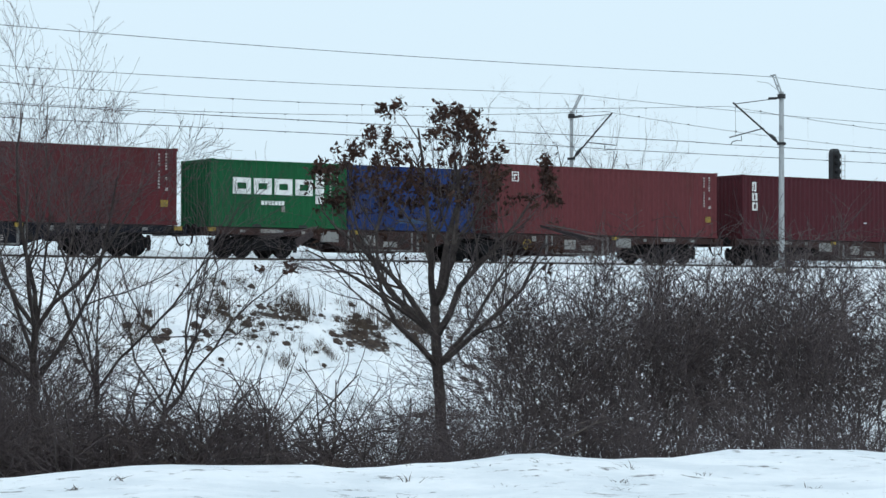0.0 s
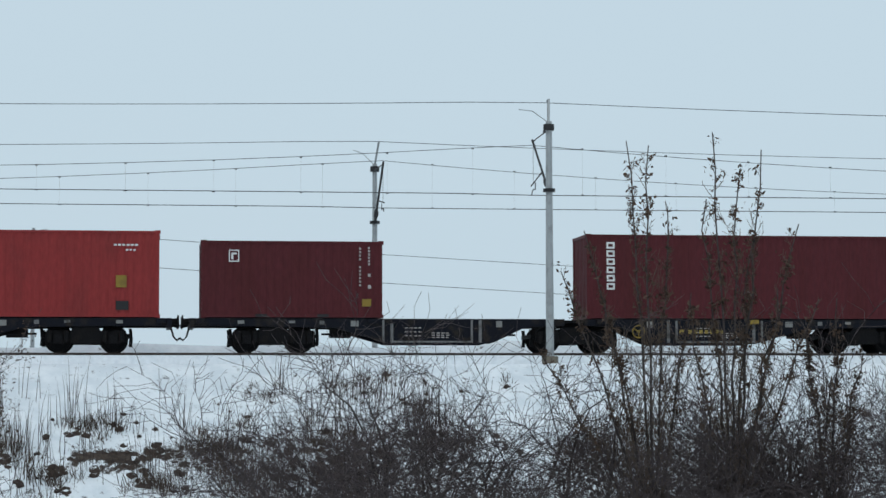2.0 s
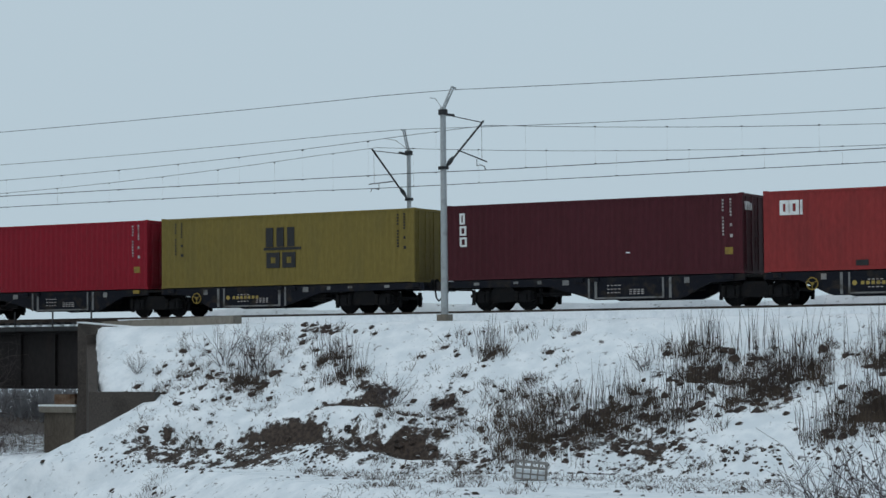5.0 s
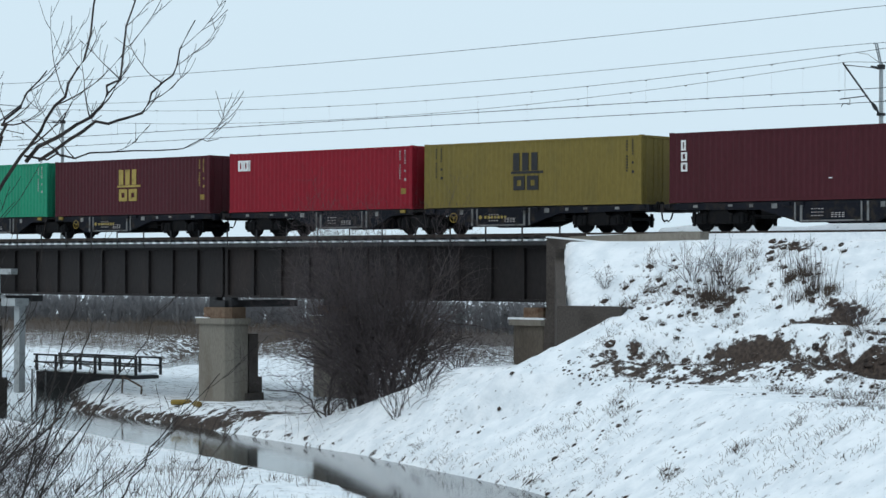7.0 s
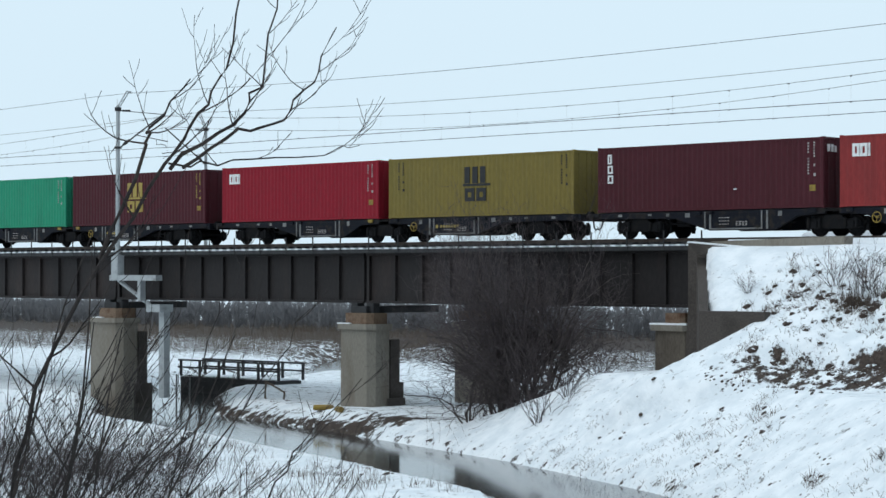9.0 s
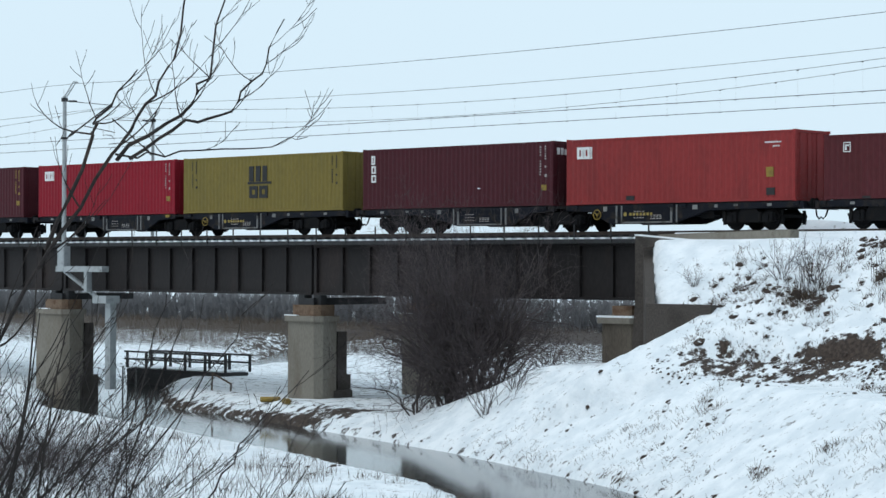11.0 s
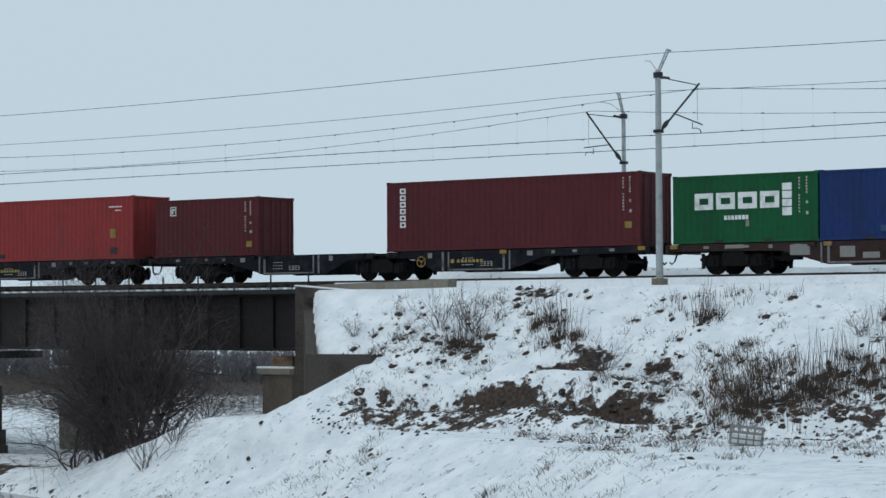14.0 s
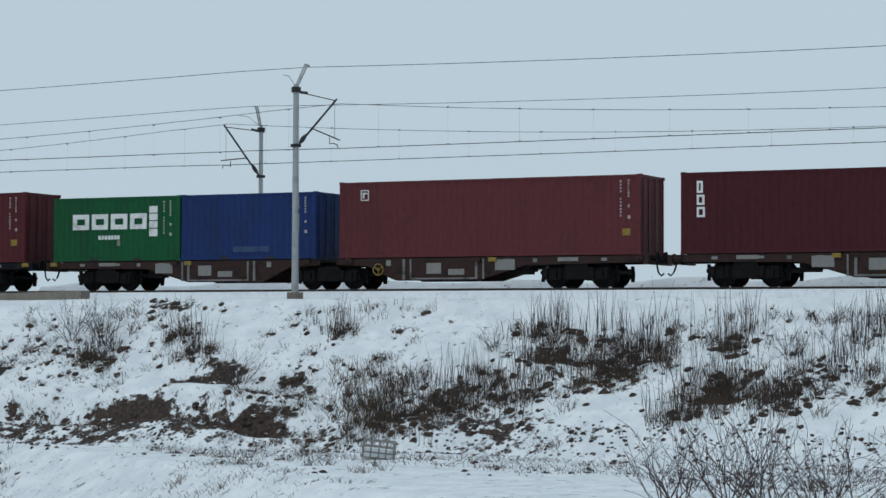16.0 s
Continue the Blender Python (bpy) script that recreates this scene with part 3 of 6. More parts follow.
# ---- overhead line ----
def catenary_mast(x, y, away, on_pier=False):
    """A spun concrete mast with one cantilever towards its track; away is +1 if the track lies beyond it."""
    m = thing("catenary_mast", "grey catenary mast with insulated cantilever and feeder bracket", "catenary mast", "catenary masts", pose(x, y, 0))
    base = -0.55 if not on_pier else -1.9
    s = away
    part("pole", Geo().tube([(0, 0, base), (0, 0, 7.62)], [0.14, 0.105] if s > 0 else [0.12, 0.09], 12), GALVANISED, m)
    if on_pier:
        part("steel_bracket", Geo().box(-0.45, 3.7, -0.22, 0.22, -1.92, -1.62).box(2.0, 2.25, -0.15, 0.2, -3.0, -1.92)
             .tube([(0.1, 0, -1.9), (2.6, 0.4, -3.35)], 0.12, 6).box(-0.3, 0.3, -0.25, 0.25, -1.9, -0.55, 0.05).box(2.9, 3.35, 0.6, 1.0, -8.2, -3.3).box(2.3, 3.5, 0.2, 1.1, -3.6, -3.2), GALVANISED, m, "grey steel bracket holding the mast beside the bridge")
    else:
        part("foundation", Geo().box(-0.34, 0.34, -0.34, 0.34, -1.2, -0.4, 0.06).box(-0.24, 0.24, -0.24, 0.24, -0.4, -0.16, 0.05), CONCRETE, m, "concrete foot with a little snow")
    part("collar", Geo().tube([(0, 0, 7.32), (0, 0, 7.52)], 0.18, 10), DARK_IRON, m)
    part("collar", Geo().tube([(0, 0, 5.27), (0, 0, 5.38)], 0.2, 10), DARK_IRON, m)
    c = thing("cantilever", "", "")
    c.parent = m
    for k in list(c.keys()):
        del c[k]
    part("strut", Geo().tube([(0, 0.15 * s, 5.34), (0, 3.15 * s, 7.36)], 0.042, 6), DARK_IRON, c)
    part("insulator", Geo().tube([(0, 0.3 * s, 5.45), (0, 0.45 * s, 5.56), (0, 0.6 * s, 5.67), (0, 0.75 * s, 5.78)], [0.05, 0.09, 0.09, 0.05], 8), DARK_IRON, c)
    part("tie", Geo().tube([(0, 0.1 * s, 7.35), (0, 3.05 * s, 7.3)], 0.02, 5).tube([(0, 0.3 * s, 7.36), (0, 0.8 * s, 7.38)], 0.06, 6), DARK_IRON, c)
    part("registration_arm", Geo().tube([(0, 1.15 * s, 6.08), (0, 3.4 * s, 5.8)], 0.026, 6)
         .tube([(0, 2.6 * s, 5.84), (0, 2.6 * s, 5.6), (0, 2.9 * s, 5.64), (0, 3.2 * s, 5.6), (0, 3.3 * s, 5.48)], 0.02, 5), DARK_IRON, c)
    part("hanger", Geo().tube([(0, 3.0 * s, 7.26), (0, 3.0 * s, 5.82)], 0.008, 4), WIRE, c)
    part("feeder_bracket", Geo().tube([(0, 0.0, 7.6), (0.1, 0.5 * s, 8.42)], 0.035, 5).tube([(0, 0.15 * s, 7.6), (0.1, 0.68 * s, 8.42)], 0.035, 5)
         .tube([(0.1, 0.5 * s, 8.42), (0.1, 0.8 * s, 8.4)], 0.04, 5).tube([(0.03, 0.2 * s, 7.85), (0.05, 0.45 * s, 8.05)], 0.02, 4)
         .tube([(-0.05, 0, 7.6), (-0.5, 0.3 * s, 8.0), (-0.9, 0.6 * s, 8.08)], 0.015, 4), GALVANISED, m)
    return m


NEAR_MASTS, FAR_MASTS = [-152.0, -98.3, -40.95, 13.2, 67.4, 121.5], [-165.0, -108.2, -50.7, 8.84, 66.5, 124.0]
MAST_Y, FAR_MAST_Y = 71.6, 85.5
for x in NEAR_MASTS:
    catenary_mast(x, MAST_Y, 1, x == -98.3)
for x in FAR_MASTS:
    catenary_mast(x, FAR_MAST_Y, -1)


def wire_run(name, masts, y, z, sag, r, label, droppers=None):
    """One wire hung from mast to mast; droppers: the height of the wire below, to which it is tied."""
    t = thing(name, label, "overhead wire", "overhead wires")
    g = Geo()
    pts = []
    for a, b in zip(masts, masts[1:]):
        for i in range(20):
            u = i / 20
            pts.append((a + (b - a) * u, y + 0.2 * math.cos(math.pi * u), z - sag * 4 * u * (1 - u)))
        if droppers is not None:
            for i in range(1, 19):
                u = (i - 0.4) / 18.3
                p = (a + (b - a) * u, y, z - sag * 4 * u * (1 - u))
                k = Geo().tube([p, (p[0], y, droppers)], 0.002, 3)
                k.tube([(p[0] - 0.04, y, droppers), (p[0] + 0.04, y, droppers)], 0.03, 4)
                k.tube([(p[0] - 0.04, y, p[2]), (p[0] + 0.04, y, p[2])], 0.03, 4)
                part("dropper", k, WIRE, t)
    pts.append((masts[-1], y, z))
    part("wire", g.tube(pts, r, 5), WIRE, t)


wire_run("feeder_wire", NEAR_MASTS, MAST_Y + 0.6, 8.35, 0.4, 0.012, "feeder wire strung along the mast tops")
wire_run("feeder_wire", FAR_MASTS, FAR_MAST_Y - 0.6, 8.46, 0.48, 0.012, "feeder wire strung along the mast tops")
wire_run("catenary_wire", NEAR_MASTS, TRACK_Y, 7.22, 1.06, 0.011, "carrying wire with droppers above the track", 5.48)
wire_run("catenary_wire", FAR_MASTS, FAR_TRACK_Y, 7.46, 1.2, 0.011, "carrying wire with droppers above the track", 5.66)
wire_run("contact_wire", NEAR_MASTS, TRACK_Y, 5.48, 0.0, 0.016, "contact wire above the track")
wire_run("contact_wire", FAR_MASTS, FAR_TRACK_Y, 5.66, 0.0, 0.016, "contact wire above the track")


# ---- train ----
def travelled(t):
    return 5.8038 * t - 0.016485 * t ** 2 + 0.00209782 * t ** 3 - 0.000057754 * t ** 4


FLOOR, MOVING, WHEELS = 1.155, [], []


def corrugated(g, x0, x1, z0, z1, y, out, period=0.28, depth=0.022):
    """A corrugated wall along x; out is the side that faces outwards."""
    n = round((x1 - x0) / period)
    p = (x1 - x0) / n
    line = []
    for i in range(n):
        a = x0 + i * p
        line += [(a, 0), (a + 0.26 * p, 0), (a + 0.5 * p, 1), (a + 0.76 * p, 1)]
    line.append((x1, 0))
    v = [(x, y - out * depth * d, z0) for x, d in line] + [(x, y - out * depth * d, z1) for x, d in line]
    k = len(line)
    g.add(v, [(i, i + 1, k + i + 1, k + i) for i in range(k - 1)])


def container(x0, length, high, paint, label, marks):
    """A shipping container; x0: its left end in the train's space. marks: a function that adds its markings."""
    c = thing("shipping_container", label, "shipping container", "containers on the train")
    h = 2.896 if high else 2.591
    mat, w = PAINTS[paint], 1.219
    for y, out in ((-w + 0.012, -1), (w - 0.012, 1)):
        g = Geo()
        corrugated(g, 0.12, length - 0.12, 0.14, h - 0.1, y, out)
        part("side_wall", g, mat, c)
        part("top_rail", Geo().box(0.1, length - 0.1, *sorted((y + out * 0.012, y - out * 0.06)), h - 0.1, h - 0.02), mat, c)
        r = Geo().box(0.1, length - 0.1, *sorted((y + out * 0.012, y - out * 0.1)), 0.02, 0.15)
        part("bottom_rail", r, mat, c)
        if length < 7:
            for f in (0.33, 0.67):
                pk = Geo().box(length * f - 0.19, length * f + 0.19, *sorted((y + out * 0.016, y - out * 0.05)), 0.025, 0.13)
                part("forklift_pocket", pk, BLACK_MARK, c, "dark forklift pocket")
    for x, y in itertools.product((0.0, length - 0.13), (-w, w - 0.13)):
        part("corner_post", Geo().box(x, x + 0.13, y, y + 0.13, 0.11, h - 0.11, 0.02), mat, c)
        for z in (0.0, h - 0.118):
            part("corner_casting", Geo().box(x - 0.006, x + 0.17, y - (0.006 if y < 0 else 0.03), y + (0.16 if y < 0 else 0.136), z, z + 0.118, 0.015), mat, c)
    # front wall at the left, doors at the right
    g = Geo()
    n = 9
    for xx, sg in ((0.03, 1),):
        line = []
        for i in range(n):
            a = -w + 0.13 + i * (2 * w - 0.26) / n
            p = (2 * w - 0.26) / n
            line += [(a, 0), (a + 0.3 * p, 0), (a + 0.5 * p, 1), (a + 0.8 * p, 1)]
        line.append((w - 0.13, 0))
        k = len(line)
        g.add([(xx + 0.04 * d, y, 0.1) for y, d in line] + [(xx + 0.04 * d, y, h - 0.1) for y, d in line], [(i, k + i, k + i + 1, i + 1) for i in range(k - 1)])
    part("front_wall", g, mat, c)
    for s in (-1, 1):
        d = Geo().box(length - 0.09, length - 0.04, *sorted((s * 0.01, s * (w - 0.13))), 0.13, h - 0.12)
        for i in range(4):
            z = 0.35 + i * (h - 0.6) / 4
            d.box(length - 0.045, length - 0.025, *sorted((s * 0.08, s * (w - 0.2))), z, z + (h - 0.6) / 4 - 0.15)
        door = part("door", d, mat, c)
        for f in (0.32, 0.86):
            part("locking_bar", Geo().tube([(length - 0.01, s * f, 0.1), (length - 0.01, s * f, h - 0.1)], 0.017, 6)
                 .box(length - 0.03, length + 0.005, s * f - 0.12, s * f + 0.12, 1.1, 1.14), mat, door)
    for z0, z1 in ((0.0, 0.13), (h - 0.12, h)):
        for x in (0.002, length - 0.1):
            part("end_frame", Geo().box(x, x + 0.098, -w + 0.13, w - 0.13, z0 + 0.01, z1 - 0.01), mat, c)
    part("roof", Geo().box(0.1, length - 0.1, -w + 0.06, w - 0.06, h - 0.06, h - 0.025), mat, c)
    part("floor", Geo().box(0.1, length - 0.1, -w + 0.1, w - 0.1, 0.03, 0.14), BLACK_MARK, c)
    marks(c, length, h)
    MOVING.append((c, x0, FLOOR))
    return c


SIDE = -1.222


def blocks(c, name, mat, rects, label="", end=None):
    """Flat painted marks on the near side: (x0, x1, z0, z1) each, a few millimetres proud of the wall."""
    g = Geo()
    for x0, x1, z0, z1 in rects:
        if end is None:
            g.box(x0, x1, SIDE - 0.004, SIDE + 0.06, z0, z1)
        else:
            g.box(end - 0.05, end + 0.006, x0, x1, z0, z1)
    part(name, g, mat, c, label)


def ring(x, z, w, h, t):
    """A hollow block: four bars."""
    return [(x, x + t, z, z + h), (x + w - t, x + w, z, z + h), (x + t, x + w - t, z, z + t), (x + t, x + w - t, z + h - t, z + h)]


def code_columns(c, length, h, mat=FADED_WHITE, plate=True, x=None):
    """The upright columns of small code near the door end, as plain bars."""
    x = length - 0.78 if x is None else x
    r = [(x, x + 0.06, h - 0.22 - 0.12 * i - 0.07, h - 0.22 - 0.12 * i) for i in range(4)]
    r += [(x, x + 0.06, h - 0.85 - 0.12 * i - 0.07, h - 0.85 - 0.12 * i) for i in range(6)]
    r += [(x + 0.3, x + 0.36, h - 0.2 - 0.11 * i - 0.07, h - 0.2 - 0.11 * i) for i in range(6)]
    r += [(x + 0.3, x + 0.38, h - 1.2, h - 1.1), (x + 0.3, x + 0.4, h - 1.6, h - 1.48)]
    blocks(c, "code_marks", mat, r, "faded columns of small code")
    if plate:
        blocks(c, "warning_plate", YELLOW, [(x + 0.1, x + 0.4, h - 2.2, h - 1.95)], "yellow warning plate")


def marks_tall_column(c, length, h):
    for i in range(6):
        blocks(c, "mark", WHITE, ring(0.7, h - 0.5 - 0.28 * i, 0.28, 0.22, 0.06))
    code_columns(c, length, h)


def marks_short_column(c, length, h):
    for i, (w, hh) in enumerate(((0.22, 0.42), (0.28, 0.36), (0.3, 0.36))):
        z = h - 0.74 - 0.43 * i
        blocks(c, "mark", WHITE, ring(0.6, z, w, hh, 0.075))
    code_columns(c, length, h)
    blocks(c, "stain", SNOW_CAP, [(7.6, 7.75, 0.85, 0.89)], "small white mark")
    blocks(c, "end_mark", WHITE, [(-0.9, -0.75, h - 0.6, h - 0.3), (-0.65, -0.5, h - 0.6, h - 0.3), (-0.42, -0.3, h - 0.6, h - 0.35)], "white shapes on the door", end=length)


def marks_corner(c, length, h):
    for i, (w) in enumerate((0.34, 0.36)):
        blocks(c, "mark", WHITE, ring(0.62 + 0.36 * i, h - 0.88, w, 0.52, 0.12))
    blocks(c, "mark", WHITE, [(1.38, 1.47, h - 0.88, h - 0.36)])
    blocks(c, "code_marks", WHITE, [(length - 1.5 + 0.14 * i, length - 1.4 + 0.14 * i, h - 0.52, h - 0.46) for i in range(6)] + [(length - 1.1 + 0.12 * i, length - 1.02 + 0.12 * i, h - 0.68, h - 0.63) for i in range(3)], "faded rows of small code")
    blocks(c, "warning_plate", YELLOW, [(length - 1.42, length - 1.07, h - 1.9, h - 1.5)], "yellow warning plate")
    blocks(c, "dark_patch", BLACK_MARK, [(length - 1.42, length - 1.0, 0.25, 0.55)], "dark patch")
    blocks(c, "forklift_pocket", BLACK_MARK, [(3.4, 3.85, 0.16, 0.36)], "dark pocket")


def marks_corner_plain(c, length, h):
    for i, (w) in enumerate((0.34, 0.36)):
        blocks(c, "mark", WHITE, ring(0.62 + 0.36 * i, h - 0.88, w, 0.52, 0.12))
    blocks(c, "mark", WHITE, [(1.38, 1.47, h - 0.88, h - 0.36)])
    code_columns(c, length, h)


def marks_monogram(mat):
    def add(c, length, h):
        x = length / 2 - 0.75
        k = lambda r: [(x - 0.1 + (p - x) * 1.12, x - 0.1 + (q - x) * 1.12, 0.72 + (u - 1.0) * 1.08, 0.72 + (w - 1.0) * 1.08) for p, q, u, w in r]
        blocks(c, "mark", mat, k([(x, x + 0.3, 1.78, 2.5), (x + 0.46, x + 0.76, 1.78, 2.5), (x + 0.92, x + 1.22, 1.78, 2.5), (x - 0.1, x + 1.5, 1.66, 1.76)]), "block of the shipping mark")
        blocks(c, "mark", mat, k(ring(x + 0.02, 1.0, 0.56, 0.57, 0.17) + ring(x + 0.7, 1.0, 0.56, 0.57, 0.17)), "block of the shipping mark")
        code_columns(c, length, h, mat, mat is OCHRE_MARK)
        if mat is BLACK_MARK:
            code_columns(c, length, h, mat, False, 0.7)
    return add


def marks_broad(c, length, h):
    for i in range(4):
        blocks(c, "mark", WHITE, ring(0.95 + 0.92 * i, 1.28, 0.78, 0.62, 0.19))
    blocks(c, "web_marks", WHITE, [(2.2 + 0.15 * i, 2.31 + 0.15 * i, 0.88, 1.04) for i in range(7)], "row of small white marks")
    blocks(c, "mark_panel", WHITE, [(4.62, 5.0, 1.02 + 0.3 * i, 1.28 + 0.3 * i) for i in range(4)] + [(4.62, 5.0, 0.98, 1.02)], "stack of white squares")
    blocks(c, "stain", GREY_PLATE, [(3.1, 3.24, 0.62, 0.86)])
    code_columns(c, length, h, plate=False)


def marks_logo(c, length, h):
    blocks(c, "mark", WHITE, ring(0.92, h - 0.72, 0.34, 0.4, 0.035) + [(1.0, 1.18, h - 0.48, h - 0.42), (1.0, 1.07, h - 0.64, h - 0.48)], "small square logo plate")
    code_columns(c, length, h)


def marks_blue(c, length, h):
    code_columns(c, length, h, plate=False)
    blocks(c, "patch", FADED_BLUE, [(2.4, 4.0, 0.3, 0.52)], "faded paler patch")


def marks_none(c, length, h):
    code_columns(c, length, h, plate=False)


L40, L20 = 12.192, 6.058
container(-66.3, L40, True, "teal_green", "bright green corrugated steel container", marks_none)
container(-53.4, L40, True, "dark_maroon", "dark maroon corrugated container with ochre block mark", marks_monogram(OCHRE_MARK))
container(-39.75, L40, True, "crimson", "crimson corrugated container with small white mark", marks_corner_plain)
container(-26.81, L40, True, "mustard", "mustard yellow corrugated container with large black mark", marks_monogram(BLACK_MARK))
container(-13.19, L40, True, "dark_maroon", "dark maroon corrugated container with upright white mark", marks_short_column)
container(-0.2, L40, True, "orange_red", "orange-red corrugated container with white mark", marks_corner)
container(13.37, L20, False, "maroon", "short maroon container with square logo plate", marks_logo)
container(26.41, L40, True, "maroon", "maroon container with column of white block marks", marks_tall_column)
container(40.04, L20, False, "green", "short dark green container with broad white marks", marks_broad)
container(46.16, L20, False, "blue", "short blue corrugated container with pale patch", marks_blue)
container(53.25, L40, True, "brown_red", "faded brown-red container with square logo plate", marks_logo)
container(66.96, L40, True, "dark_maroon", "dark maroon container with upright white mark", marks_short_column)


def wheel_mesh():
    g = Geo()
    for s in (-1, 1):
        g.disc_y(0, 0, [(s * y, r) for y, r in ((0.68, 0.12), (0.68, 0.38), (0.7, 0.4), (0.69, 0.48), (0.72, 0.48), (0.725, 0.455), (0.815, 0.445), (0.82, 0.39), (0.78, 0.36), (0.79, 0.14), (0.86, 0.12))][::s], 22)
    g.tube([(0, -1.0, 0), (0, 1.0, 0)], 0.085, 10)
    g.box(-0.3, 0.3, -0.785, -0.775, -0.05, 0.05)
    return g.mesh("wheelset", RUNNING_GEAR)


WHEEL = wheel_mesh()


def bogie_meshes():
    side = Geo().prism_y([(-1.35, 0.38), (-1.3, 0.66), (-1.0, 0.74), (-0.55, 0.62), (-0.4, 0.86), (0.4, 0.86), (0.55, 0.62), (1.0, 0.74), (1.3, 0.66), (1.35, 0.38), (1.12, 0.32), (0.6, 0.42), (0.45, 0.3), (-0.45, 0.3), (-0.6, 0.42), (-1.12, 0.32)], -0.075, 0.075)
    box = Geo().box(-0.16, 0.16, -0.06, 0.06, 0.3, 0.6, 0.03)
    for k in (-0.27, 0.27):
        box.tube([(k, 0, 0.34), (k, 0, 0.72)], 0.085, 8)
    box.box(-0.3, 0.3, -0.04, 0.04, 0.3, 0.36)
    shoe = Geo().prism_y([(-0.05, 0.22), (0.06, 0.22), (0.08, 0.5), (0.05, 0.8), (-0.05, 0.8), (-0.02, 0.5)], -0.06, 0.06)
    return (side.mesh("side_frame", RUNNING_GEAR), Geo().box(-0.3, 0.3, -0.95, 0.95, 0.45, 0.84).mesh("bolster", RUNNING_GEAR),
            Geo().box(-0.06, 0.06, -0.95, 0.95, 0.5, 0.62).mesh("end_beam", RUNNING_GEAR), box.mesh("axle_box", RUNNING_GEAR), shoe.mesh("brake_shoe", RUNNING_GEAR))


BOGIE = bogie_meshes()


def bogie(parent, x):
    b = new("bogie")
    b.parent, b.location = parent, (x, 0, 0)
    side, bolster, beam, box, shoe = BOGIE
    part("bolster", bolster, None, b)
    for s in (-1, 1):
        part("side_frame", side, None, b).location = (0, s * 1.02, 0)
        part("end_beam", beam, None, b).location = (s * 1.42, 0, 0)
        for ax in (-0.9, 0.9):
            part("axle_box", box, None, b).location = (ax, s * 1.15, 0)
            part("brake_shoe", shoe, None, b).location = (ax + math.copysign(0.55, ax), s * 0.77, 0)
    for ax in (-0.9, 0.9):
        w = part("wheelset", WHEEL, None, b)
        w.location = (ax, 0, 0.46)
        WHEELS.append((w, ax))


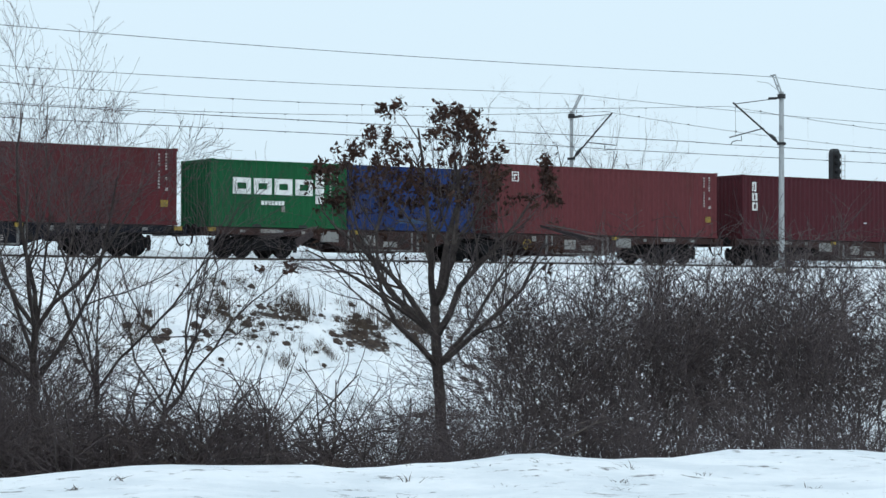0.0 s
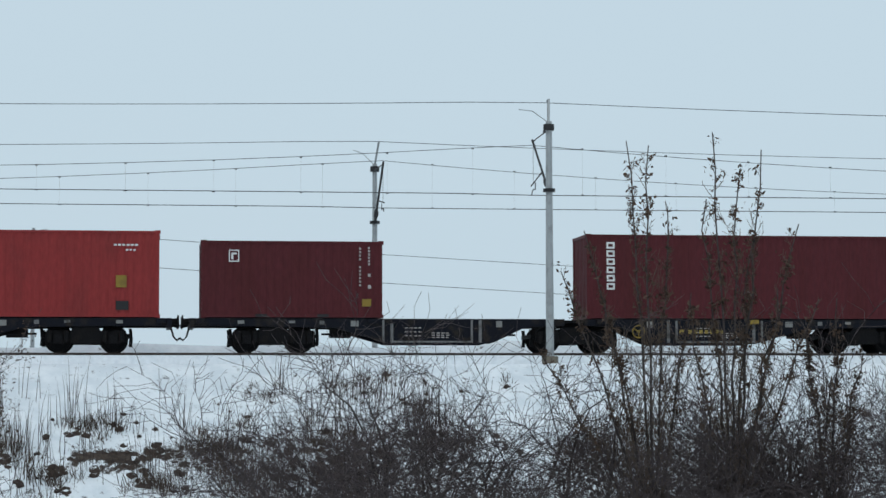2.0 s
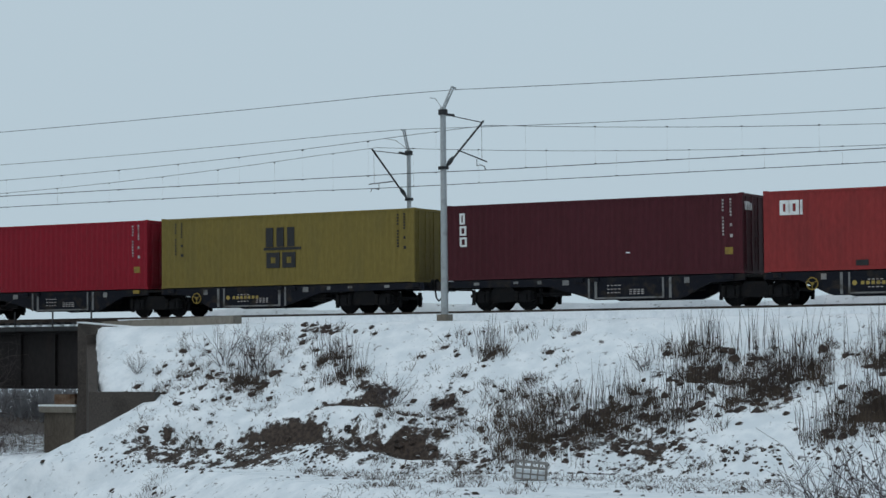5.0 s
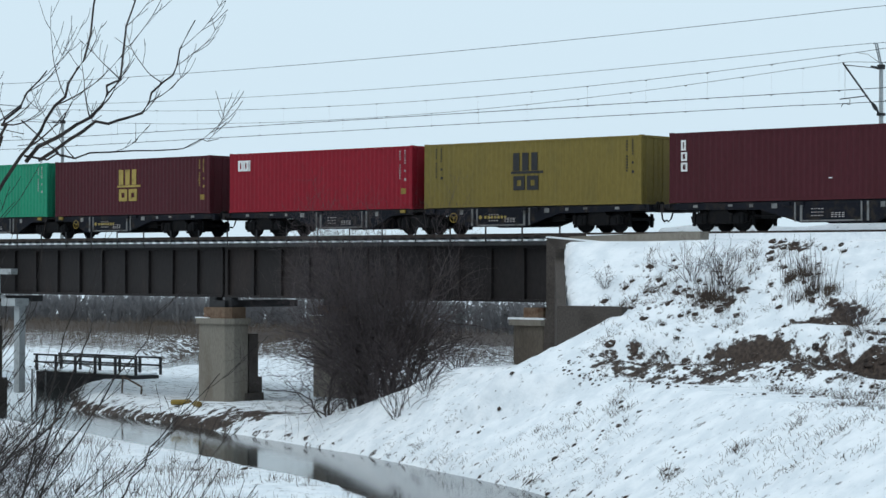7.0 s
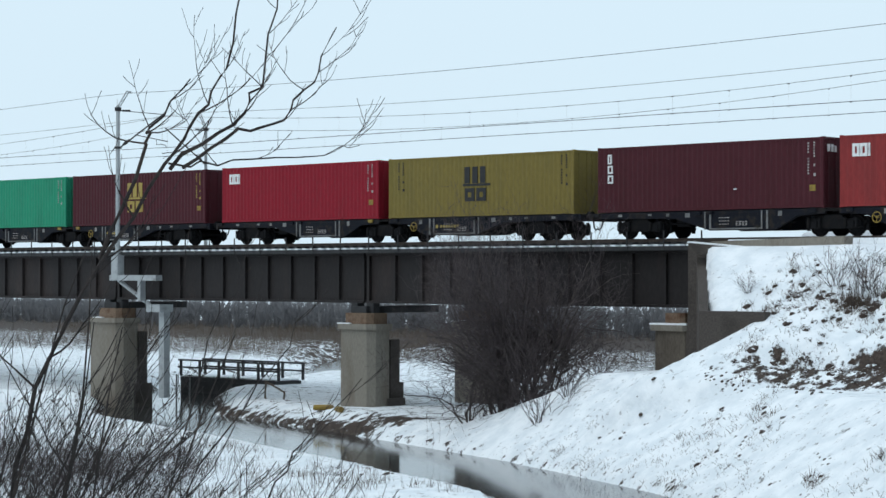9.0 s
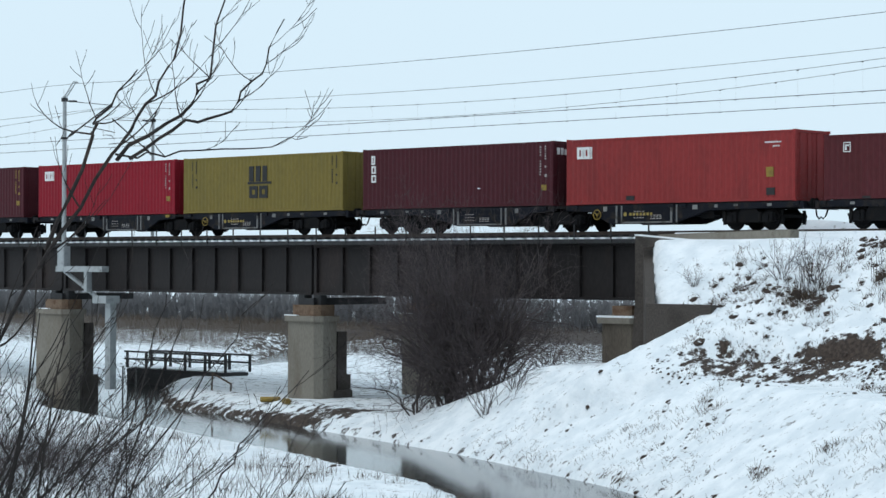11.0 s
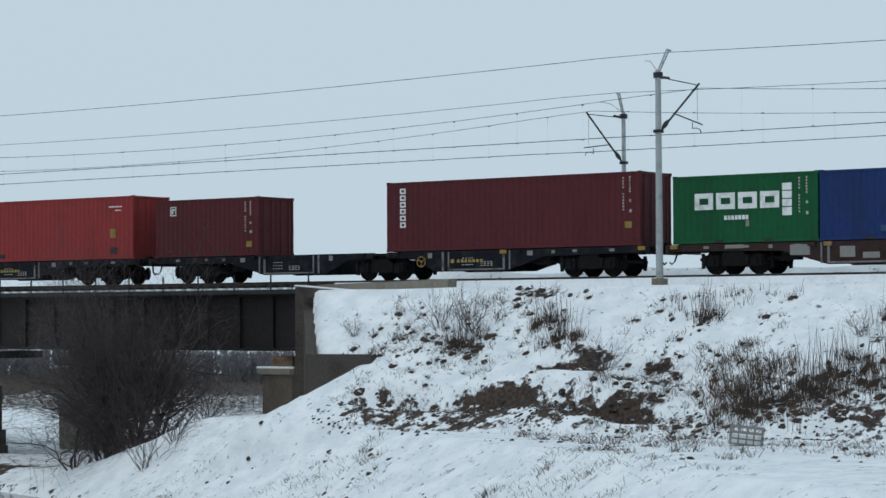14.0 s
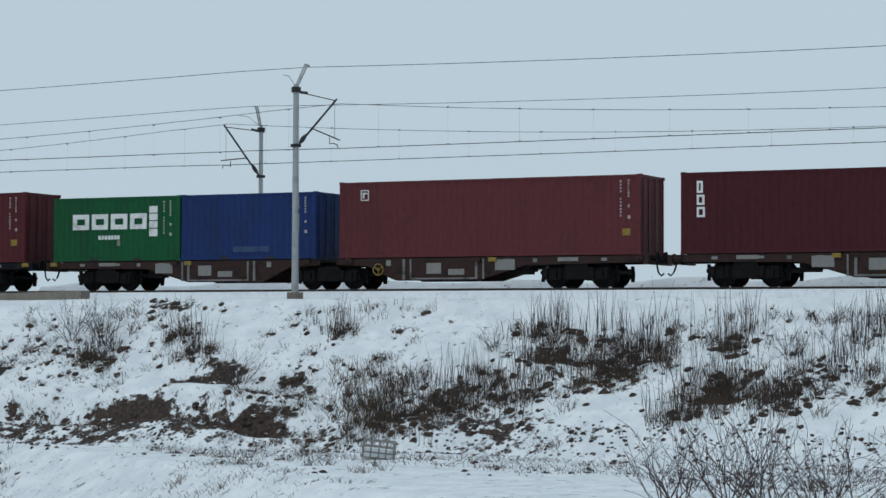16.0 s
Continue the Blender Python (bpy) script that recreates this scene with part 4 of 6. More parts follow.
def platform(parent, s, mat, dark, seed):
    """Half of an articulated wagon: s = -1 the left half, 1 the right half."""
    r = random.Random(seed)
    fx = lambda v: s * v
    for y in (-1.17, 0.99):
        out = [(-12.95, 1.14), (-0.35, 1.14), (-0.35, 0.92), (-1.7, 0.86), (-2.75, 0.36), (-2.95, 0.3), (-6.3, 0.3), (-6.5, 0.36), (-8.2, 0.84), (-12.95, 0.9)]
        o = [(-s * x, z) for x, z in out]
        part("side_sill", Geo().prism_y(o if s < 0 else o[::-1], y, y + 0.18), mat, parent, "dark painted fish-bellied side sill")
    for v in np.arange(0.8, 12.9, 1.5):
        part("cross_member", Geo().box(*sorted((fx(v), fx(v + 0.16))), -0.99, 0.99, 0.75 if 2.8 < v < 7 else 0.95, 1.1), RUNNING_GEAR, parent)
    part("centre_sill", Geo().box(*sorted((fx(0.4), fx(12.95))), -0.2, 0.2, 0.85, 1.08), RUNNING_GEAR, parent)
    part("headstock", Geo().box(*sorted((fx(12.85), fx(13.02))), -1.25, 1.25, 0.82, 1.14), mat, parent)
    for y in (-0.875, 0.875):
        b = Geo().tube([(fx(13.02), y, 1.04), (fx(13.2), y, 1.04)], 0.1, 10).tube([(fx(13.2), y, 1.04), (fx(13.26), y, 1.04)], [0.22, 0.2], 14)
        part("buffer", b, RUNNING_GEAR, parent)
    part("coupling", Geo().tube([(fx(12.9), 0, 0.98), (fx(13.29), 0, 0.9)], 0.07, 8), RUNNING_GEAR, parent)
    part("air_hose", Geo().tube([(fx(13.0), -0.35, 0.86), (fx(13.08), -0.4, 0.55), (fx(13.2), -0.42, 0.42), (fx(13.3), -0.42, 0.5)], 0.035, 6), RUNNING_GEAR, parent)
    # twist-lock brackets, lashing ribs and plates
    for v in (0.75, 6.1, 6.75, 12.5):
        part("twist_lock_bracket", Geo().box(*sorted((fx(v), fx(v + 0.32))), -1.27, -1.17, 0.98, 1.13, 0.02), YELLOW if r.random() < 0.2 else mat, parent)
    for v in (3.2, 6.2):
        rib = Geo().box(*sorted((fx(v), fx(v + 0.1))), -1.2, -1.17, 0.34, 1.1).box(*sorted((fx(v + 0.3), fx(v + 0.37))), -1.2, -1.17, 0.34, 1.1)
        part("rib", rib, WORN_STEEL, parent, "pale worn steel rib")
    a, b = sorted((fx(3.57), fx(6.2)))
    part("frame_bar", Geo().box(a, b, -1.2, -1.17, 0.34, 0.4), WORN_STEEL, parent, "pale worn lower edge")
    x = fx(5.0)
    plates = [(x - 0.8, x - 0.2, 0.55, 0.95), (x + 0.1, x + 0.75, 0.5, 0.72)]
    if dark:
        for p0, p1, z0, z1 in plates:
            g = Geo()
            for k in range(3):
                for q in range(4):
                    u = p0 + (p1 - p0) * q / 4
                    g.box(u, u + (p1 - p0) / 4 - 0.04 - 0.03 * r.random(), -1.175, -1.165, z0 + (z1 - z0) * k / 3, z0 + (z1 - z0) * k / 3 + 0.032)
            part("lettering_bars", g, FADED_WHITE, parent, "rows of small white bars")
    else:
        for p0, p1, z0, z1 in plates + [(fx(7.4) - 0.4, fx(7.4) + 0.4, 0.66, 1.05), (fx(10) - 0.5, fx(10) + 0.3, 0.96, 1.1)]:
            part("sign_plate", Geo().box(p0, p1, -1.19, -1.165, z0, z1), GREY_PLATE, parent, "scuffed pale grey plate")
    for v, w2, hh in ((7.5, 0.26, 0.2), (2.6, 0.2, 0.22), (8.6, 0.16, 0.14), (9.6, 0.2, 0.1), (11.3, 0.22, 0.12)):
        part("label_plate", Geo().box(fx(v) - w2 / 2, fx(v) + w2 / 2, -1.185, -1.165, 1.08 - hh, 1.07), GREY_PLATE if r.random() < 0.6 else WORN_STEEL, parent, "small pale label plate")
    part("brake_rod", Geo().tube([(fx(2.0), -0.9, 0.6), (fx(8.6), -0.9, 0.62)], 0.035, 6).box(*sorted((fx(7.6), fx(8.3))), -0.9, -0.5, 0.5, 0.8), RUNNING_GEAR, parent)


def handwheel(parent, x):
    g = Geo()
    ringpts = [(x + 0.21 * math.cos(a), -1.25, 0.72 + 0.21 * math.sin(a)) for a in np.linspace(0, 2 * math.pi, 17)]
    g.tube(ringpts, 0.022, 6)
    for a in (0.5, 2.6, 4.7):
        g.tube([(x, -1.25, 0.72), (x + 0.2 * math.cos(a), -1.25, 0.72 + 0.2 * math.sin(a))], 0.018, 5)
    g.tube([(x, -1.15, 0.72), (x, -1.27, 0.72)], 0.05, 8)
    part("handbrake_wheel", g, YELLOW, parent, "yellow handbrake wheel")


def wagon(xc, mat, dark, seed):
    w = thing("container_wagon", "articulated container flat wagon with three bogies, " + ("black steel" if dark else "worn brown steel"), "freight wagon", "wagons of the train")
    for s in (-1, 1):
        platform(w, s, mat, dark, seed * 2 + s)
    for x in (-10.2, 0.0, 10.2):
        bogie(w, x)
    part("articulation", Geo().box(-0.5, 0.5, -0.5, 0.5, 0.86, 1.08).box(-0.35, 0.35, -1.2, -0.6, 1.02, 1.1), RUNNING_GEAR, w)
    handwheel(w, 2.2)
    if dark:
        g = Geo()
        for i in range(7):
            g.box(3.95 + 0.19 * i, 4.07 + 0.19 * i, -1.178, -1.165, 0.66, 0.78)
        part("maker_marks", g.disc_y(3.72, 0.72, [(-1.178, 0.09), (-1.165, 0.09)], 10), OCHRE_MARK, w, "row of ochre block marks")
    MOVING.append((w, xc, 0.0))
    return w


for i, (xc, dark) in enumerate(((-53.8, True), (-27.2, True), (-0.6, True), (26.0, True), (52.74, False), (79.5, False))):
    wagon(xc, BLACK_STEEL if dark else BROWN_STEEL, dark, i)

# ---- plants ----
def at(az, d):
    """Ground place at d metres from the standpoint, az degrees right of the track's normal."""
    x, y = d * math.sin(radians(az)), d * math.cos(radians(az))
    return x, y, float(height(x, y))


def grow(wood, thin, r, p, d, length, rad, depth, kids, spread, droop=0.05, wander=0.3, ends=None, least=0.0035):
    """One branch with its children: thick ones into wood, fine ones into thin."""
    n = 6 if depth >= 2 else (4 if depth else 3)
    pts, radii = [Vector(p)], [rad]
    d = Vector(d).normalized()
    for i in range(n):
        d = (d + Vector((r.gauss(0, wander), r.gauss(0, wander), r.gauss(0, wander * 0.7) + droop))).normalized()
        pts.append(pts[-1] + d * (length / n))
        radii.append(max(rad * (1 - 0.75 * (i + 1) / n), least))
    (wood if rad > 0.022 else thin).tube(pts, radii, 5 if rad > 0.05 else 3, False)
    if ends is not None and depth <= 1:
        ends.append(pts[-1])
        if r.random() < 0.6:
            ends.append(pts[len(pts) // 2])
    if depth <= 0:
        return
    count = max(2, round(kids * r.uniform(0.75, 1.25)))
    for k in range(count):
        u = 0.25 + 0.75 * (k + r.random()) / count
        i = min(int(u * n), n - 1)
        base = pts[i].lerp(pts[i + 1], u * n - i)
        axis = (pts[i + 1] - pts[i]).normalized()
        side = axis.cross(Vector((r.gauss(0, 1), r.gauss(0, 1), r.gauss(0, 1)))).normalized()
        a = radians(spread * r.uniform(0.6, 1.3))
        grow(wood, thin, r, base, axis * math.cos(a) + side * math.sin(a), length * r.uniform(0.42, 0.68) * (1.15 - 0.45 * u), max(radii[i] * 0.55, least * 1.4), depth - 1, kids, spread, droop, wander, ends, least)


def leaf_clumps(ends, r, share, size, count, big=1.0):
    g = Geo()
    for e in ends:
        if r.random() > share:
            continue
        for _ in range(r.randint(max(1, count - 1), count + 2)):
            c = e + Vector((r.gauss(0, size), r.gauss(0, size), r.gauss(0, size) - size * 0.6))
            a, b = Vector((r.gauss(0, 1), r.gauss(0, 1), r.gauss(0, 1))).normalized(), Vector((r.gauss(0, 1), r.gauss(0, 1), r.gauss(0, 1))).normalized()
            s = r.uniform(0.035, 0.075) * big
            g.add([tuple(c - a * s), tuple(c + b * s * 0.55), tuple(c + a * s), tuple(c - b * s * 0.55 + a.cross(b) * 0.01)], [(0, 1, 2), (0, 2, 3)])
    return g


def wood_mesh(name, wood, thin):
    """One mesh of thick wood and fine twigs."""
    g = Geo().add(wood.v, wood.f).add(thin.v, thin.f)
    me = g.mesh(name, BARK)
    me.materials.append(TWIG)
    me.polygons.foreach_set("material_index", [0] * len(wood.f) + [1] * len(thin.f))
    return me


def shrub_meshes(seed, h, stems, kids, depth, spread, fan, rad=0.035, droop=0.05, wander=0.3, least=0.0035):
    r = random.Random(seed)
    made = []
    for i in range(stems):
        wood, thin = Geo(), Geo()
        a, lean = r.uniform(0, 6.28), r.uniform(0.1, 1.0) * fan
        base = (0.35 * fan * math.cos(a) * r.random(), 0.35 * fan * math.sin(a) * r.random(), -0.1)
        grow(wood, thin, r, base, (math.cos(a) * lean, math.sin(a) * lean, 1), h * r.uniform(0.6, 1.0), rad * r.uniform(0.6, 1.2), depth, kids, spread, droop, wander, None, least)
        made.append(wood_mesh("stem", wood, thin))
    return made


def shrub(meshes, x, y, z, turn, size, label, group="shrubs", name="bare_shrub", tall=1.0):
    t = thing(name, label, "shrub", group, pose(x, y, z - 0.05, 0, 0, turn) @ Matrix.Diagonal((size, size, size * tall, 1)))
    for me in meshes:
        part("stem", me, None, t)
    return t


DENSE = [shrub_meshes(100 + i, 4.0, 10, 8, 2, 46, 0.95, 0.023, 0.06, 0.28, 0.0048) for i in range(5)]
THICKET = [shrub_meshes(200 + i, 2.8, 15, 7, 2, 50, 1.3, 0.017, 0.02, 0.34, 0.0045) for i in range(4)]
SPREADING = [shrub_meshes(300 + i, 4.6, 8, 9, 2, 54, 1.1, 0.045, 0.02, 0.38, 0.0045) for i in range(3)]
BROOM = [shrub_meshes(400 + i, 1.5, 22, 3, 1, 22, 0.6, 0.012, 0.05) for i in range(3)]
BRUSH = [shrub_meshes(500 + i, 3.6, 26, 7, 1, 34, 6.0, 0.042, -0.1) for i in range(3)]
CROWN = [shrub_meshes(600 + i, 5.6, 9, 9, 2, 52, 0.8, 0.06, 0.03, 0.3) for i in range(3)]
rnd = random.Random(7)
DARK_BUSH = "dense leafless dark shrub at the foot of the embankment"


def clump(az0, az1, d0, d1, n, meshes, s0, s1, label, group, tall=1.0):
    for i in range(n):
        az = az0 + (az1 - az0) * (i + rnd.uniform(0.2, 0.8)) / n
        x, y, z = at(az, rnd.uniform(d0, d1))
        shrub(rnd.choice(meshes), x, y, z, rnd.uniform(0, 360), rnd.uniform(s0, s1), label, group, tall=tall)


clump(36.2, 47.5, 47, 51, 11, DENSE, 1.15, 1.35, DARK_BUSH, "hedge of dark shrubs")
clump(34.2, 47.5, 42, 46, 11, THICKET, 0.75, 1.0, DARK_BUSH, "hedge of dark shrubs")
clump(36.0, 47.5, 52, 55, 8, DENSE, 1.2, 1.4, DARK_BUSH, "hedge of dark shrubs")
clump(32.4, 36.0, 44, 49, 4, THICKET, 0.6, 0.75, "low leafless thicket round an oak trunk", "shrubs by the oak")
clump(20.4, 25.0, 45, 50, 5, THICKET, 1.0, 1.3, DARK_BUSH, "shrubs by the ash tree")
clump(19.4, 25.0, 50, 55, 5, DENSE, 0.95, 1.2, DARK_BUSH, "shrubs by the ash tree")
clump(21.0, 30.5, 43, 47, 15, THICKET, 0.6, 0.85, "low dark scrub among cut branches", "brush piles")
clump(21.0, 34.6, 43, 48, 34, BRUSH, 0.85, 1.15, "heap of cut branches with traces of snow", "brush piles")
clump(12.6, 18.0, 45, 50, 4, THICKET, 0.9, 1.1, DARK_BUSH, "shrubs under the poplars")
clump(14.2, 18.4, 48, 50, 5, DENSE, 1.0, 1.15, DARK_BUSH, "shrubs under the poplars")
clump(13.4, 18.2, 51, 54, 3, SPREADING, 1.2, 1.4, DARK_BUSH, "shrubs under the poplars")
clump(3.6, 12.0, 49, 53, 8, SPREADING, 1.15, 1.3, "wide bare shrub with crooked branches before the slope", "crooked shrubs")
clump(2.6, 11.8, 44, 47, 6, THICKET, 0.85, 1.05, DARK_BUSH, "crooked shrubs")
clump(-57.2, -52.4, 68, 80, 11, THICKET, 0.55, 0.9, "low leafless scrub on the snowy river bank", "bank scrub")
clump(-20.6, -15.6, 48, 51, 4, BROOM, 1.4, 1.7, "thin upright leafless stems in the snow", "thin stems")
clump(-44.3, -42.9, 94, 97, 6, CROWN, 0.95, 1.1, "large tangled bare shrub before the bridge", "shrubs at the bridge", tall=1.5)
clump(-45.6, -42.4, 94, 97, 3, SPREADING, 0.9, 1.2, "large tangled bare shrub before the bridge", "shrubs at the bridge")
clump(-44.2, -43.0, 93, 95, 1, DENSE, 0.85, 1.0, "large tangled bare shrub before the bridge", "shrubs at the bridge")
clump(-43.5, -41.0, 88, 92, 3, BROOM, 1.2, 1.7, "small bare shrub on the river bank", "shrubs at the bridge")
for x, y, k, s in ((-48.6, 68.2, 0, 1.25), (-46.9, 68.0, 1, 1.25), (-40.0, 66.0, 2, 1.1), (-52.2, 67.6, 1, 0.7), (-37.5, 65.2, 0, 0.6), (-31.0, 67.6, 1, 0.8), (-26.2, 67.0, 2, 1.1), (-20.6, 67.4, 0, 0.9)):
    shrub(BROOM[k], x, y, float(height(x, y)), 40 * k, s, "small fan of bare twigs on the snowy slope", "twigs on the slope")


def big_bush():
    """The dark thicket below the church, with a narrow crown that still carries withered leaves."""
    r = random.Random(61)
    for az, d, h in ((-7.6, 46, 6.4), (-8.1, 46.3, 6.2), (-7.2, 46, 5.6), (-6.8, 45.5, 4.8), (-6.4, 46, 4.4), (-8.9, 45.6, 4.4), (-7.0, 44.8, 4.4)):
        x, y, z = at(az, d)
        ends = []
        t = thing("leafy_bush", "tall dark bush with withered brown leaves", "bush", "leafy bushes", pose(x, y, z))
        for k in range(7):
            wood, thin = Geo(), Geo()
            a, lean = r.uniform(0, 6.28), r.uniform(0.02, 0.12)
            grow(wood, thin, r, (0.2 * math.cos(a), 0.2 * math.sin(a), -0.1), (math.cos(a) * lean, math.sin(a) * lean, 1), h * r.uniform(0.7, 0.95), 0.035, 2, 7, 22, 0.1, 0.14, ends)
            part("stem", wood_mesh("stem", wood, thin), None, t)
        part("foliage", leaf_clumps([e for e in ends if e.z < h], r, 0.9, 0.12, 10, 0.65), OLIVE_LEAF, t, "withered olive-brown leaves")
    clump(-11.6, -6.6, 46, 48, 9, DENSE, 0.84, 0.95, "dense leafless dark bush below the embankment", "leafy bushes")
    clump(-11.6, -6.0, 43, 45.5, 12, THICKET, 1.0, 1.3, "dense leafless dark bush below the embankment", "leafy bushes")


big_bush()


def into_dome(p, dome):
    """Keeps a point of a crown inside its rounded outline: (centre, half width, half height)."""
    (cx, cy, cz), w, h = dome
    q = math.sqrt(((p[0] - cx) / w) ** 2 + ((p[1] - cy) / w) ** 2 + ((p[2] - cz) / h) ** 2)
    k = 1.0 if q < 0.8 else (0.8 + 0.22 * (1 - math.exp(-(q - 0.8) / 0.22))) / q
    return (cx + (p[0] - cx) * k, cy + (p[1] - cy) * k, cz + (p[2] - cz) * k) if p[2] > cz - 0.3 * h else tuple(p)


def tree(name, label, x, y, z, h, seed, trunk, limbs, fan, kids=5, depth=3, spread=38, clear=0.3, leaves=None, droop=0.05, lean=(0, 0), bend=0.2, dome=None):
    """A tapered trunk with limbs; leaves: (share, size, count, material) where it keeps some."""
    r = random.Random(seed)
    ends, trunk_geo = [], Geo()
    top = clear * h
    path = [Vector((lean[0] * u + r.gauss(0, 0.05), lean[1] * u + r.gauss(0, 0.05), -0.2 + (top + 0.2) * u)) for u in np.linspace(0, 1, 7)]
    trunk_geo.tube(path, [trunk * (1.25 if i == 0 else 1 - 0.05 * i) for i in range(7)], 10, False)
    t = thing(name, label, "tree", "", pose(x, y, z))
    part("trunk", trunk_geo, BARK, t, smooth=True)
    for i in range(limbs):
        wood, thin = Geo(), Geo()
        a = 6.283 * (i + r.uniform(-0.3, 0.3)) / limbs
        f = fan * (r.uniform(0.5, 1.2) if i else 0.1)
        start = path[-1] if i < 3 else path[r.choice((4, 5, 6))]
        grow(wood, thin, r, start, (math.cos(a) * f, math.sin(a) * f, 1), (h - top) * r.uniform(0.7, 0.95), trunk * r.uniform(0.4, 0.62), depth, kids, spread, droop, bend, ends)
        if dome:
            for g in (wood, thin):
                g.v = [into_dome(p, dome) for p in g.v]
        part("limb", wood_mesh("limb", wood, thin), None, t)
    if leaves:
        if dome:
            ends = [Vector(into_dome(e, dome)) for e in ends]
            ends = [e for e in ends if e.z > dome[0][2] + 0.1 or r.random() < 0.1]
        share, size, count, mat = leaves
        part("foliage", leaf_clumps([e for e in ends if (e.z > 0.55 * h if mat is DRY_LEAF else e.z > 0.42 * h)], r, share, size, count, 1.25 if mat is DRY_LEAF else 1.0), mat, t, "clinging dead leaves")
    return t


x, y, z = at(34.7, 48)
tree("oak_tree", "small oak with dark trunk and clinging dead brown leaves", x, y, z, 8.3, 11, 0.15, 13, 0.95, 5, 3, 36, 0.45, (0.25, 0.07, 11, DRY_LEAF), lean=(-0.35, 0.1), bend=0.16, dome=((-0.3, 0.1, 5.9), 2.75, 2.4))
x, y, z = at(24.1, 49)
tree("ash_tree", "slender bare tree with open crown above shrubs", x, y, z, 8.7, 12, 0.11, 10, 0.95, 6, 3, 40, 0.38, droop=0.08, bend=0.15)
for az, d, h, seed, lean in ((25.4, 48.5, 7.9, 13, (0.3, 0)), (26.3, 48, 7.4, 14, (1.4, 0)), (22.6, 49, 7.9, 15, (-0.4, 0)), (20.8, 50, 6.4, 33, (0.1, 0))):
    x, y, z = at(az, d)
    tree("young_ash", "thin bare sapling with steep branches", x, y, z, h, seed, 0.07, 6, 0.6, 7, 2, 40, 0.25, lean=lean, bend=0.16)
def poplar(az, d, rods, seed):
    """A clump of young poplar: long rods that fan out from one stool, each with steep short side twigs and a few dead leaves; rods: (lean to the right, height)."""
    r = random.Random(seed)
    x, y, z = at(az, d)
    right = Vector((math.cos(radians(az)), -math.sin(radians(az)), 0))
    away = Vector((math.sin(radians(az)), math.cos(radians(az)), 0))
    t = thing("young_poplar", "young poplar with steep rods and some dry leaves", "tree", "young poplars", pose(x, y, z))
    leaves = Geo()
    for lean, h in rods:
        wood, thin, n = Geo(), Geo(), 12
        drift, pts = r.uniform(-0.6, 0.6), []
        for i in range(n + 1):
            u = i / n
            pts.append(right * (lean * u ** 1.3 + 0.05 * r.gauss(0, 1) * u) + away * (drift * u + r.gauss(0, 0.04)) + Vector((0, 0, -0.1 + 1.19 * h * u)))
        wood.tube(pts, [0.042 * (1 - 0.7 * i / n) for i in range(n + 1)], 5, False)
        ends = []
        for k in range(40):
            u = r.uniform(0.15, 0.98)
            i = min(int(u * n), n - 1)
            base = pts[i].lerp(pts[i + 1], u * n - i)
            a = r.uniform(0, 6.28)
            way = right * math.cos(a) * 0.5 + away * math.sin(a) * 0.5 + Vector((0, 0, 1))
            grow(wood, thin, r, base, way, r.uniform(0.5, 1.5) * (1.15 - u), 0.015 * (1.2 - u), 1, 3, 28, 0.1, 0.16, None, 0.0055)
            if u > 0.5 and r.random() < 0.75:
                ends.append(base + way.normalized() * r.uniform(0.05, 0.35))
        ends += [pts[i].lerp(pts[i + 1], r.random()) for i in range(7, 11) for _ in range(4)]
        c = leaf_clumps(ends, r, 0.8, 0.065, 8, 1.0)
        leaves.add(c.v, c.f)
        me = wood_mesh("rod", wood, thin)
        me.materials[1] = PALE_TWIG
        part("rod", me, None, t)
    part("foliage", leaves, OLIVE_LEAF, t, "withered brown leaves along the rods")


poplar(13.1, 49, ((-2.0, 5.8), (-1.5, 6.6), (-0.55, 8.3), (-0.15, 8.1), (0.4, 7.0), (-1.0, 5.2), (0.9, 5.4), (-2.6, 4.4)), 16)
poplar(15.1, 49, ((-0.35, 8.3), (-0.6, 7.1), (0.15, 7.6), (0.75, 8.0), (1.5, 6.6), (0.45, 6.4), (-1.0, 5.2), (1.1, 5.4), (1.9, 5.2)), 18)
poplar(17.6, 50, ((-0.5, 4.6), (0.2, 5.2), (0.7, 4.2)), 36)
for az, d, h, seed in ((38.2, 150, 20.5, 20), (37.0, 148, 21.0, 21), (39.8, 155, 19.0, 22), (36.0, 152, 18.5, 41)):
    x, y = d * math.sin(radians(az)), d * math.cos(radians(az))
    tree("far_tree", "bare tree far behind the railway line", x, y, -8.3, h, seed, 0.2, 6, 0.6, 4, 3, 36, 0.3)


